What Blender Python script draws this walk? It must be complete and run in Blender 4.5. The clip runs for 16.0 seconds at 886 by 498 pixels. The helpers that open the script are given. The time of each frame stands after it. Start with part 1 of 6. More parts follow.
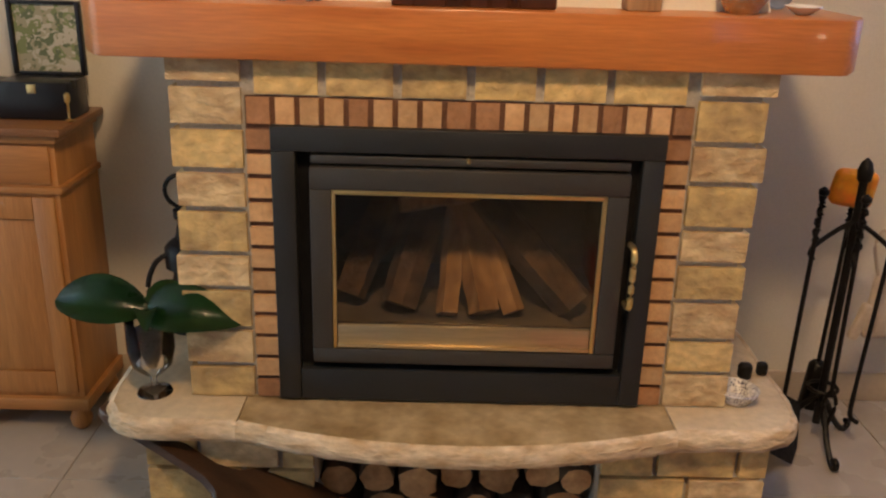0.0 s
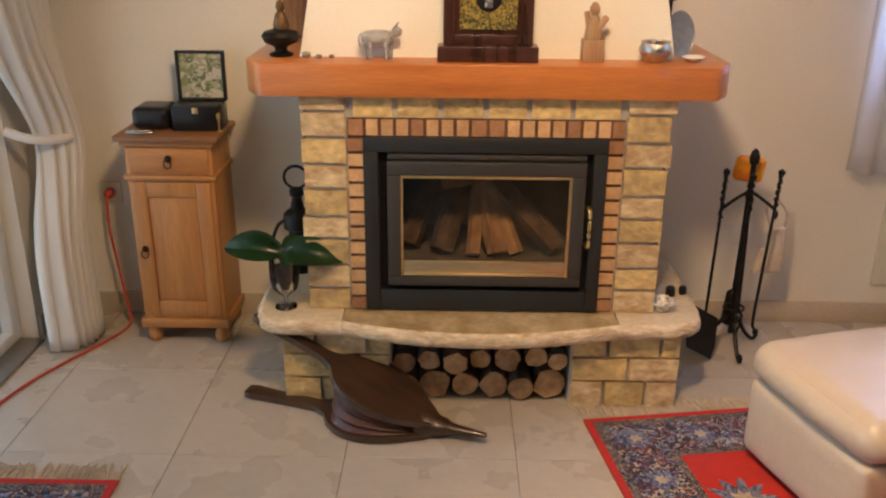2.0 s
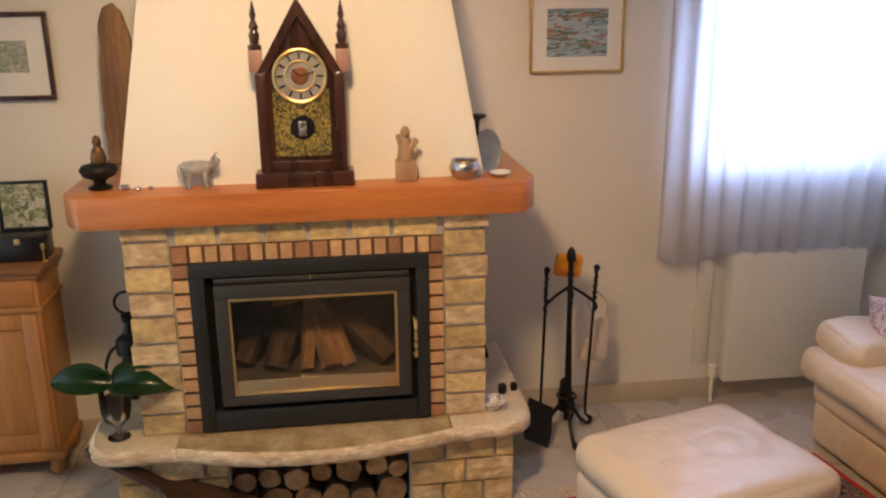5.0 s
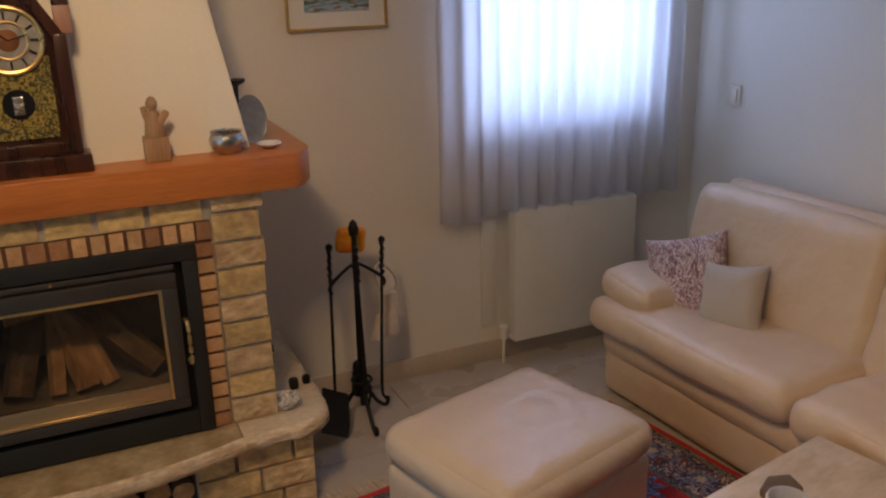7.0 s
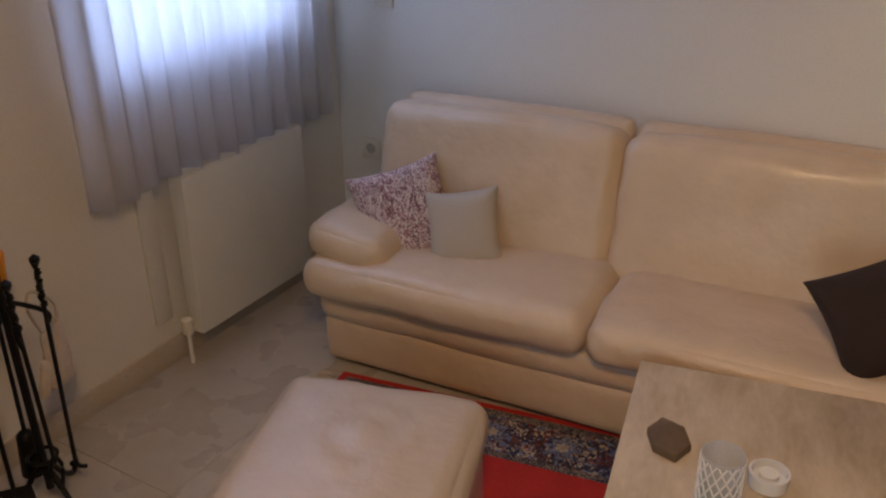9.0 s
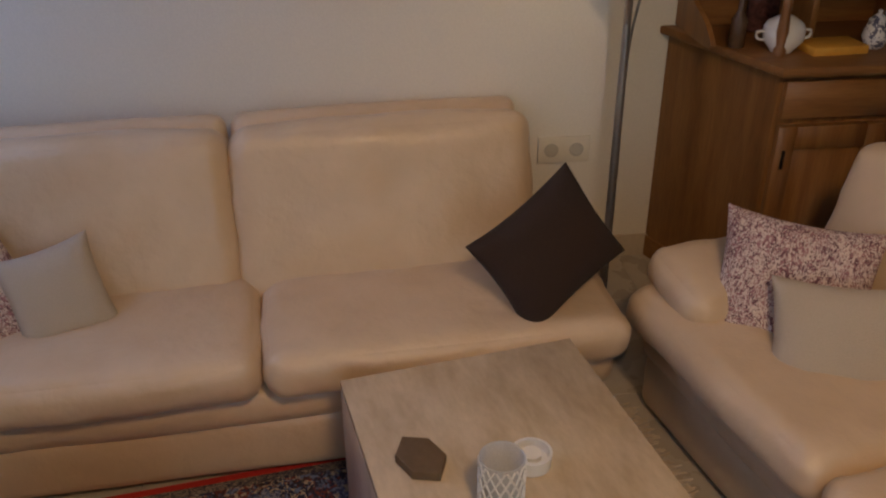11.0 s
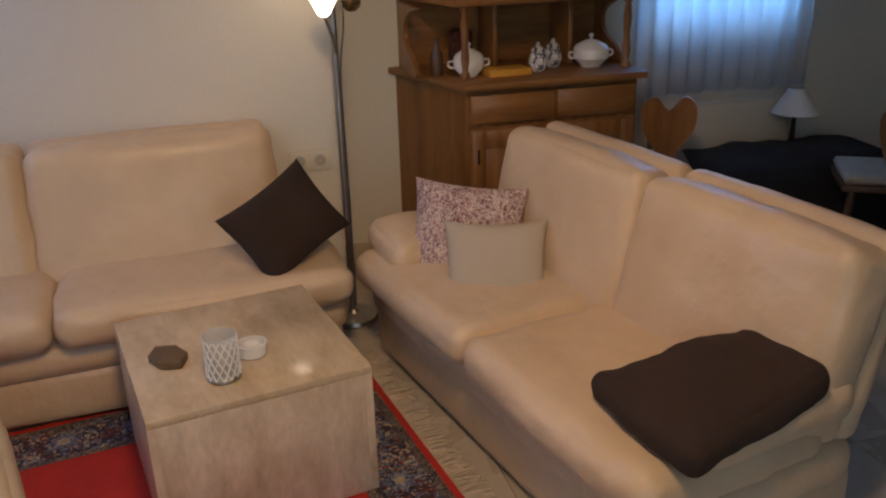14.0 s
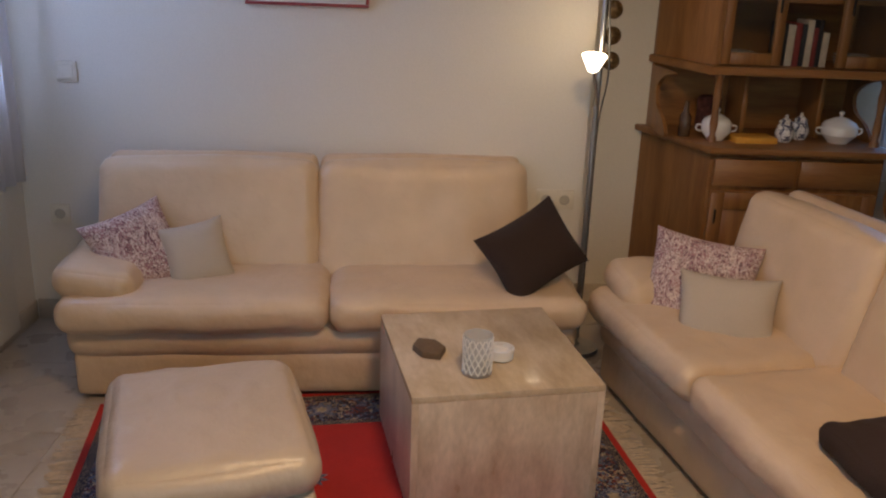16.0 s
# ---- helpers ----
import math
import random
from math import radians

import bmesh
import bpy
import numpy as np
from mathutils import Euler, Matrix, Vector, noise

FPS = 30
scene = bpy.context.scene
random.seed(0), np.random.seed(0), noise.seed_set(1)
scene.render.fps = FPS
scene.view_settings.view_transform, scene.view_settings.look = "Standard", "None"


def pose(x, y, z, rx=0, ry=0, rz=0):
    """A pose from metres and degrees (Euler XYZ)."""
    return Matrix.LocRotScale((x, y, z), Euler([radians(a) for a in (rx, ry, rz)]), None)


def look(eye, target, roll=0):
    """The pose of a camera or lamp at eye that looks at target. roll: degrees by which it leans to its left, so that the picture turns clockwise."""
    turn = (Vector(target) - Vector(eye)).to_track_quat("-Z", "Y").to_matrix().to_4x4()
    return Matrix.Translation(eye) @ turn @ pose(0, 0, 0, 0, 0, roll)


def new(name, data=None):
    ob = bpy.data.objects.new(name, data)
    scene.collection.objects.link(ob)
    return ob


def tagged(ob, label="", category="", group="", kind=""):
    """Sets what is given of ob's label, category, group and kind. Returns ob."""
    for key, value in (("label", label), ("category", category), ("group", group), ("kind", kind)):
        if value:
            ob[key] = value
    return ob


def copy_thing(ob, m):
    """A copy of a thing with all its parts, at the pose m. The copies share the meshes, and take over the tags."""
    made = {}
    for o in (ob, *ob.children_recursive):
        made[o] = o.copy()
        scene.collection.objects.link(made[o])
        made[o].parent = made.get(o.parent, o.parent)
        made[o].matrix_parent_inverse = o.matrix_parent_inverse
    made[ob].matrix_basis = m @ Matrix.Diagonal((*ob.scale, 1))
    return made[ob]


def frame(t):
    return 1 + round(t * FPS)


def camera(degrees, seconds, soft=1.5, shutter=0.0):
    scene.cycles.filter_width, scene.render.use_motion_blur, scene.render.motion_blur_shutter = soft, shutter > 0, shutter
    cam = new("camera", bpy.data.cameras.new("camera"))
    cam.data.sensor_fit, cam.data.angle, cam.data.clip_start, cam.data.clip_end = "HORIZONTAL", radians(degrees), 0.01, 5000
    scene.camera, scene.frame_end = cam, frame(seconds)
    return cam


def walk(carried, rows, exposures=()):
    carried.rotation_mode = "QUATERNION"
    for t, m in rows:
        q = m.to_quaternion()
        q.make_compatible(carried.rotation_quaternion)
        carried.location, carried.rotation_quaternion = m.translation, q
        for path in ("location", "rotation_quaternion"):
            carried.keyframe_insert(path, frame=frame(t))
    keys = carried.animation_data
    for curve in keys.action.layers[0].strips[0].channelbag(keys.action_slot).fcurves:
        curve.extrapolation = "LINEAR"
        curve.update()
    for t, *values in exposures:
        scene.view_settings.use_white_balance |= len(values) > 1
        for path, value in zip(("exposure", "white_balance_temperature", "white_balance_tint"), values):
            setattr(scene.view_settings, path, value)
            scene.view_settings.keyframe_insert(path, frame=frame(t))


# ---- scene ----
cam = camera(54.0, 16.0, soft=2.2)
PATH = [
    (0, (-0.06, -1.561, 1.202), (-0.038, 0.32, 0.521), 1.7),
    (0.5, (-0.026, -1.848, 1.3), (-0.024, 0.028, 0.607), 1.2),
    (1, (-0.078, -2.138, 1.373), (0.005, -0.266, 0.675), 0.8),
    (1.5, (-0.116, -2.358, 1.443), (-0.06, -0.497, 0.711), 0.3),
    (2, (-0.091, -2.502, 1.483), (-0.115, -0.637, 0.761), 0.5),
    (2.5, (-0.093, -2.582, 1.523), (-0.146, -0.692, 0.871), 0.2),
    (3, (-0.086, -2.591, 1.573), (-0.134, -0.686, 0.967), 0.8),
    (3.5, (-0.048, -2.581, 1.59), (-0.055, -0.664, 1.018), 0.2),
    (4, (-0.006, -2.561, 1.605), (0.053, -0.641, 1.048), -0.2),
    (4.5, (0.039, -2.552, 1.625), (0.187, -0.633, 1.082), -0.6),
    (4.7, (0.067, -2.554, 1.641), (0.256, -0.642, 1.087), -0.6),
    (6.8, (0.088, -2.382, 1.59), (0.782, -0.617, 0.954), -1.2),
    (7, (0.07, -2.281, 1.575), (0.841, -0.55, 0.935), -1.3),
    (7.5, (0.065, -2.064, 1.576), (0.996, -0.43, 0.896), -1.5),
    (8, (0.052, -1.883, 1.566), (1.147, -0.363, 0.867), -1.0),
    (8.5, (-0.034, -1.609, 1.565), (1.321, -0.359, 0.789), -0.3),
    (8.7, (-0.063, -1.504, 1.57), (1.381, -0.393, 0.744), -0.5),
    (10.8, (0.196, -0.970, 1.520), (1.964, -1.022, 0.586), -0.3),
    (11, (0.188, -0.945, 1.545), (1.936, -1.121, 0.590), -0.4),
    (11.5, (0.102, -0.936, 1.429), (1.853, -1.405, 0.584), 0.2),
    (12, (0.014, -0.987, 1.441), (1.695, -1.679, 0.608), -1.4),
    (12.5, (-0.134, -1.103, 1.458), (1.554, -1.827, 0.666), -1.9),
    (13, (-0.351, -1.241, 1.503), (1.384, -1.838, 0.708), -1.1),
    (13.5, (-0.483, -1.283, 1.478), (1.291, -1.812, 0.721), -1.3),
    (14, (-0.627, -1.217, 1.447), (1.173, -1.687, 0.713), -1.6),
    (14.5, (-0.734, -1.127, 1.424), (1.108, -1.492, 0.736), -0.6),
    (15, (-0.788, -1.076, 1.423), (1.087, -1.313, 0.768), 0.6),
    (15.5, (-0.836, -1.029, 1.445), (1.055, -1.161, 0.805), 1.6),
    (16, (-0.891, -0.986, 1.475), (1.008, -1.044, 0.852), 2.2),
]
walk(cam, [(t, look(eye, target, roll)) for t, eye, target, roll in PATH],
     [(0, 2.15), (0.5, 2.2), (1.0, 2.42), (3.0, 2.45), (4.7, 2.35), (6.8, 1.35), (8.7, 1.3), (11.0, 1.2), (12.5, 1.42), (14.0, 1.42), (16.0, 1.48)])

# ---- world, sun, lights ----
world = bpy.data.worlds.new("world")
scene.world = world
world.use_nodes = True
wn = world.node_tree
sky = wn.nodes.new("ShaderNodeTexSky")
sky.sky_type, sky.sun_disc = "NISHITA", False
sky.sun_elevation, sky.sun_rotation = radians(44), radians(175)
wn.links.new(sky.outputs[0], wn.nodes["Background"].inputs[0])
wn.nodes["Background"].inputs[1].default_value = 0.11


def lamp(name, kind, m, power, colour, size=0.1, size_y=None):
    d = bpy.data.lights.new(name, kind)
    d.energy, d.color = power, colour
    if kind == "AREA":
        d.shape, d.size, d.size_y = "RECTANGLE", size, size_y or size
    elif kind == "SUN":
        d.angle = size
    else:
        d.shadow_soft_size = size
    ob = new(name, d)
    ob.matrix_world = m
    return ob


lamp("sun", "SUN", look((0.5, -6, 6), (0, 0, 0)), 2.0, (1.0, 0.93, 0.82), radians(0.5))
lamp("daylight_north", "AREA", look((1.88, 0.598, 1.55), (1.88, -1.0, 1.2)), 6.0, (0.42, 0.56, 1.0), 0.8, 1.15)
lamp("daylight_door", "AREA", look((-1.652, -1.0, 1.08), (0.5, -1.0, 1.0)), 1.6, (0.86, 0.92, 1.0), 2.5, 2.0)
lamp("daylight_dining", "AREA", look((2.885, -3.45, 1.5), (0.0, -3.45, 1.3)), 3.0, (0.16, 0.44, 1.0), 0.7, 1.1)
# two added warm spots standing in for room light from an unseen source
for target, power in (((-0.05, 0.30, 0.75), 26), ((1.38, -1.50, 0.35), 35)):
    spot = lamp("warm_fill_spot", "SPOT", look((-0.05 + 0.1 * (target[0] > 1), -1.35, 2.36), target), power, (1.0, 0.66, 0.36), 0.14)
    spot.data.spot_size, spot.data.spot_blend = radians(94 if target[0] < 1 else 92), 0.9
lamp("reading_bulb", "POINT", pose(2.255, -1.585, 1.20), 0.55, (1.0, 0.76, 0.48), 0.03)

# ---- materials ----


def mat(name, colour, rough=0.6, metal=0.0, vary=0.12, scale=8.0, bump=0.1, bscale=60.0, colour2=None, spread=0.0, stretch=None, coat=0.0, rand=0.0, mid=(0.35, 0.7)):
    """A surface with stains and grain: colour to colour2 by large noise, fine noise for value and relief."""
    m = bpy.data.materials.new(name)
    m.use_nodes = True
    t = m.node_tree
    n, l = t.nodes, t.links
    b = n["Principled BSDF"]
    b.inputs["Roughness"].default_value, b.inputs["Metallic"].default_value = rough, metal
    b.inputs["Coat Weight"].default_value = coat
    tc = n.new("ShaderNodeTexCoord")
    vec = tc.outputs["Object"]
    if stretch:
        mp = n.new("ShaderNodeMapping")
        mp.inputs["Scale"].default_value = stretch
        l.new(vec, mp.inputs[0])
        vec = mp.outputs[0]
    info = n.new("ShaderNodeObjectInfo")
    add = n.new("ShaderNodeVectorMath")
    add.operation = "MULTIPLY_ADD"
    l.new(info.outputs["Random"], add.inputs[0])
    add.inputs[1].default_value = (17, 23, 31)
    l.new(vec, add.inputs[2])
    vec = add.outputs[0]
    big = n.new("ShaderNodeTexNoise")
    big.inputs["Scale"].default_value, big.inputs["Detail"].default_value = scale, 5
    l.new(vec, big.inputs["Vector"])
    fine = n.new("ShaderNodeTexNoise")
    fine.inputs["Scale"].default_value, fine.inputs["Detail"].default_value = bscale, 4
    l.new(vec, fine.inputs["Vector"])
    ramp = n.new("ShaderNodeValToRGB")
    c2 = colour2 or tuple(c * (1 - vary * 2) for c in colour)
    ramp.color_ramp.elements[0].position, ramp.color_ramp.elements[1].position = mid
    ramp.color_ramp.elements[0].color, ramp.color_ramp.elements[1].color = (*c2, 1), (*colour, 1)
    l.new(big.outputs["Fac"], ramp.inputs[0])
    hsv = n.new("ShaderNodeHueSaturation")
    l.new(ramp.outputs[0], hsv.inputs["Color"])
    val = n.new("ShaderNodeMapRange")
    l.new(fine.outputs["Fac"], val.inputs[0])
    val.inputs[1].default_value, val.inputs[2].default_value = 0.3, 0.7
    val.inputs[3].default_value, val.inputs[4].default_value = 1 - vary, 1 + vary
    last = val.outputs[0]
    if rand:
        r = n.new("ShaderNodeMapRange")
        l.new(info.outputs["Random"], r.inputs[0])
        r.inputs[3].default_value, r.inputs[4].default_value = 1 - rand, 1 + rand * 0.6
        mul = n.new("ShaderNodeMath")
        mul.operation = "MULTIPLY"
        l.new(last, mul.inputs[0])
        l.new(r.outputs[0], mul.inputs[1])
        last = mul.outputs[0]
    l.new(last, hsv.inputs["Value"])
    l.new(hsv.outputs[0], b.inputs["Base Color"])
    rr = n.new("ShaderNodeMapRange")
    l.new(big.outputs["Fac"], rr.inputs[0])
    rr.inputs[3].default_value, rr.inputs[4].default_value = max(0, rough - 0.08), min(1, rough + 0.08)
    l.new(rr.outputs[0], b.inputs["Roughness"])
    if bump:
        bp = n.new("ShaderNodeBump")
        bp.inputs["Strength"].default_value, bp.inputs["Distance"].default_value = bump, 0.01
        l.new(fine.outputs["Fac"], bp.inputs["Height"])
        l.new(bp.outputs[0], b.inputs["Normal"])
    return m


def wood(name, light, dark, rough=0.45, axis=2, scale=5.0, coat=0.1, rand=0.1):
    s = [9.0, 9.0, 9.0]
    s[axis] = 0.7
    return mat(name, light, rough, 0, 0.12, scale * 0.6, 0.12, 22, dark, stretch=tuple(s), coat=coat, rand=rand, mid=(0.3, 0.66))


PLASTER = mat("plaster", (0.76, 0.71, 0.62), 0.85, vary=0.03, scale=2, bump=0.08, bscale=160, colour2=(0.73, 0.68, 0.59))
HOOD = mat("hood_plaster", (0.84, 0.79, 0.68), 0.85, vary=0.02, scale=3, bump=0.06, bscale=140, colour2=(0.81, 0.755, 0.645))
CEIL = mat("ceiling_paint", (0.82, 0.80, 0.76), 0.9, vary=0.02, bump=0.05)
TILE = mat("floor_tile", (0.45, 0.395, 0.325), 0.28, vary=0.04, scale=5, bump=0.015, bscale=30, colour2=(0.425, 0.37, 0.30), rand=0.04, coat=0.1)
GROUT = mat("grout", (0.50, 0.45, 0.38), 0.9, vary=0.08)
BASEB = mat("skirting_tile", (0.56, 0.47, 0.36), 0.35, vary=0.05, scale=6, bump=0.02)
STONE = mat("yellow_limestone", (0.76, 0.55, 0.23), 0.85, vary=0.2, scale=14, bump=1.0, bscale=38, colour2=(0.46, 0.32, 0.15), rand=0.18, stretch=(1, 1, 1.3))
STONEP = mat("pale_limestone", (0.77, 0.61, 0.35), 0.85, vary=0.14, scale=16, bump=1.0, bscale=42, colour2=(0.47, 0.31, 0.16), rand=0.12, stretch=(1, 1, 1.5))
MORTAR = mat("grey_mortar", (0.50, 0.46, 0.40), 0.95, vary=0.12, bump=0.4, bscale=120)
DMORTAR = mat("dark_mortar", (0.17, 0.085, 0.055), 0.95, vary=0.12, bump=0.3, bscale=120)
BRICK = mat("buff_brick", (0.64, 0.40, 0.20), 0.85, vary=0.1, scale=20, bump=0.4, bscale=90, colour2=(0.54, 0.31, 0.145), rand=0.2)
REDBRICK = mat("red_brick", (0.42, 0.21, 0.10), 0.85, vary=0.12, scale=20, bump=0.4, bscale=90, rand=0.15)
SLAB = mat("travertine_slab", (0.66, 0.55, 0.37), 0.42, vary=0.1, scale=9, bump=0.3, bscale=50, colour2=(0.54, 0.42, 0.26))
SLABMID = mat("brown_marble_slab", (0.50, 0.385, 0.22), 0.34, vary=0.14, scale=13, bump=0.15, bscale=45, colour2=(0.27, 0.185, 0.085))
SLABEDGE = mat("rough_slab_edge", (0.76, 0.63, 0.44), 0.85, vary=0.16, scale=16, bump=1.0, bscale=45, colour2=(0.52, 0.37, 0.21), stretch=(1, 1, 3))
MANTEL = wood("orange_stained_oak", (0.62, 0.215, 0.05), (0.47, 0.14, 0.03), 0.36, 0, 4, 0.25)
PINE = wood("waxed_pine", (0.48, 0.215, 0.062), (0.33, 0.135, 0.035), 0.45, 2, 4, 0.1)
PINEX = wood("waxed_pine_across", (0.48, 0.215, 0.062), (0.33, 0.135, 0.035), 0.45, 0, 4, 0.1)
PINETOP = wood("dark_pine_top", (0.26, 0.12, 0.045), (0.17, 0.075, 0.03), 0.4, 0, 4)
HUTCH = wood("honey_pine", (0.34, 0.155, 0.046), (0.20, 0.082, 0.023), 0.42, 2, 4, 0.15)
HUTCHY = wood("honey_pine_lengthwise", (0.32, 0.145, 0.044), (0.19, 0.078, 0.023), 0.42, 1, 4, 0.15)
DARKWOOD = wood("dark_mahogany", (0.060, 0.020, 0.012), (0.026, 0.010, 0.007), 0.28, 2, 5, 0.4)
BELLW = wood("dark_bellows_wood", (0.060, 0.030, 0.015), (0.028, 0.014, 0.008), 0.35, 0, 5, 0.3)
DRIFT = wood("weathered_driftwood", (0.30, 0.15, 0.06), (0.11, 0.05, 0.022), 0.7, 2, 7, 0)
RUSTIC = wood("dark_oak", (0.10, 0.05, 0.022), (0.05, 0.025, 0.012), 0.45, 2, 4)
FIGW = wood("carved_limewood", (0.42, 0.26, 0.14), (0.28, 0.16, 0.08), 0.6, 2, 6, 0)
LOGW = wood("split_firewood", (0.42, 0.26, 0.13), (0.20, 0.105, 0.05), 0.8, 2, 6, 0)
BARK = mat("grey_bark", (0.14, 0.09, 0.055), 0.95, vary=0.25, scale=14, bump=1.0, bscale=40, colour2=(0.055, 0.035, 0.022))
LOGEND = mat("sawn_log_end", (0.58, 0.36, 0.17), 0.85, vary=0.18, scale=22, bump=0.4, bscale=60, colour2=(0.34, 0.18, 0.075), rand=0.3)
LEATHER = mat("cream_leather", (0.66, 0.50, 0.34), 0.36, vary=0.03, scale=4.5, bump=0.85, bscale=13, colour2=(0.60, 0.44, 0.285), coat=0.06)
WHITELEATHER = mat("pale_leather", (0.51, 0.415, 0.315), 0.36, vary=0.03, scale=4.5, bump=0.75, bscale=13, colour2=(0.50, 0.405, 0.305), coat=0.06)
TRAV = mat("travertine", (0.63, 0.50, 0.345), 0.2, vary=0.07, scale=6, bump=0.05, bscale=30, colour2=(0.50, 0.385, 0.25), stretch=(1.0, 2.6, 2.6), coat=0.2)
TRAVV = mat("travertine_upright", (0.66, 0.53, 0.40), 0.30, vary=0.1, scale=5, bump=0.1, bscale=30, colour2=(0.46, 0.34, 0.235), stretch=(2.4, 2.4, 1.0), coat=0.1)
IRON = mat("black_iron", (0.014, 0.013, 0.013), 0.45, 0.5, vary=0.2, bump=0.25, bscale=80)
STOVE = mat("charcoal_stove_steel", (0.028, 0.030, 0.031), 0.5, 0.3, vary=0.06, bump=0.08, bscale=200)
STOVEG = mat("grey_stove_cast", (0.066, 0.063, 0.058), 0.45, 0.4, vary=0.06, bump=0.08, bscale=200)
BRASS = mat("brass", (0.85, 0.62, 0.26), 0.36, 1.0, vary=0.05, bump=0.02)
BRASSP = mat("brushed_brass_panel", (0.74, 0.58, 0.34), 0.38, 1.0, vary=0.08, bump=0.1, bscale=40, stretch=(0.5, 4, 14))
SOOT = mat("sooty_firebrick", (0.15, 0.125, 0.095), 0.95, vary=0.25, scale=6, bump=0.3, bscale=50, colour2=(0.06, 0.05, 0.04))
SILVER = mat("silver", (0.62, 0.60, 0.56), 0.25, 1.0, vary=0.2, scale=40, bump=0.5, bscale=90)
STEEL = mat("brushed_steel", (0.42, 0.41, 0.40), 0.35, 1.0, vary=0.06)
PORCELAIN = mat("white_porcelain", (0.78, 0.76, 0.72), 0.15, vary=0.02, bump=0, coat=0.4)
PLASTIC = mat("ivory_plastic", (0.74, 0.68, 0.56), 0.4, vary=0.02, bump=0)
BLACKP = mat("black_lacquer", (0.010, 0.010, 0.013), 0.3, vary=0.1, bump=0.05)
REDP = mat("red_cable", (0.50, 0.055, 0.03), 0.5, vary=0.05, bump=0)
ORANGE = mat("orange_pack", (0.80, 0.20, 0.02), 0.45, vary=0.1, colour2=(0.80, 0.42, 0.02), scale=18)
LEAF = mat("green_leaf", (0.018, 0.075, 0.016), 0.3, vary=0.12, scale=10, bump=0.1, colour2=(0.010, 0.042, 0.012), coat=0.2)
EARTH = mat("dark_bark_compost", (0.05, 0.032, 0.02), 0.95, vary=0.3, scale=30, bump=1)
BROWNC = mat("brown_velour", (0.036, 0.019, 0.014), 0.95, vary=0.1, scale=6, bump=0.25, bscale=180, colour2=(0.028, 0.015, 0.011))
GREYC = mat("grey_linen", (0.50, 0.425, 0.335), 0.9, vary=0.04, scale=5, bump=0.3, bscale=300)
RADP = mat("radiator_enamel", (0.70, 0.66, 0.56), 0.4, vary=0.02, bump=0.02)
FRINGE = mat("rug_fringe", (0.60, 0.49, 0.36), 0.95, vary=0.15)
MATP = mat("picture_mount", (0.78, 0.75, 0.68), 0.8, vary=0.02, bump=0)
GILT = mat("gilt_frame", (0.70, 0.50, 0.20), 0.35, 0.9, vary=0.1, bump=0.1)
WINF = mat("white_window_frame", (0.78, 0.78, 0.76), 0.35, vary=0.02, bump=0)
GLOVE = mat("cream_glove_cloth", (0.66, 0.55, 0.44), 0.9, vary=0.08)
BLACKC = mat("black_cloth", (0.010, 0.010, 0.012), 0.9, vary=0.2, bump=0.2)
SHADE = mat("white_lampshade", (0.72, 0.70, 0.66), 0.8, vary=0.03, bump=0.1, bscale=200)
GRASS = mat("outside_grass", (0.08, 0.12, 0.04), 0.95, vary=0.3, scale=2, bump=0)
PAVE = mat("terrace_paving", (0.45, 0.42, 0.38), 0.8, vary=0.1)
YELLOWB = mat("yellow_book_cover", (0.72, 0.36, 0.05), 0.6, vary=0.05, bump=0)
SLATE = mat("blue_grey_glaze", (0.20, 0.23, 0.30), 0.3, vary=0.15, bump=0.1)
COASTER = mat("dark_cork_wood", (0.15, 0.095, 0.05), 0.6, vary=0.1, scale=12, bump=0.2)
WAX = mat("candle_wax", (0.80, 0.76, 0.66), 0.5, vary=0.02, bump=0)


def glass(name, tint=(1, 1, 1), rough=0.0, clear=0.85):
    m = bpy.data.materials.new(name)
    m.use_nodes = True
    n, l = m.node_tree.nodes, m.node_tree.links
    n.remove(n["Principled BSDF"])
    tr, gl, mx, fr = n.new("ShaderNodeBsdfTransparent"), n.new("ShaderNodeBsdfGlossy"), n.new("ShaderNodeMixShader"), n.new("ShaderNodeFresnel")
    tr.inputs[0].default_value = (*[c * clear for c in tint], 1)
    gl.inputs["Roughness"].default_value = rough
    fr.inputs[0].default_value = 1.5
    l.new(fr.outputs[0], mx.inputs[0])
    l.new(tr.outputs[0], mx.inputs[1])
    l.new(gl.outputs[0], mx.inputs[2])
    l.new(mx.outputs[0], n["Material Output"].inputs[0])
    return m


PANE = glass("window_glass", (0.97, 1, 0.99), 0, 0.95)
STOVEGLASS = glass("smoked_stove_glass", (0.95, 0.88, 0.78), 0.02, 0.92)
JARGLASS = glass("clear_glass", (0.98, 0.98, 0.97), 0.02, 0.97)


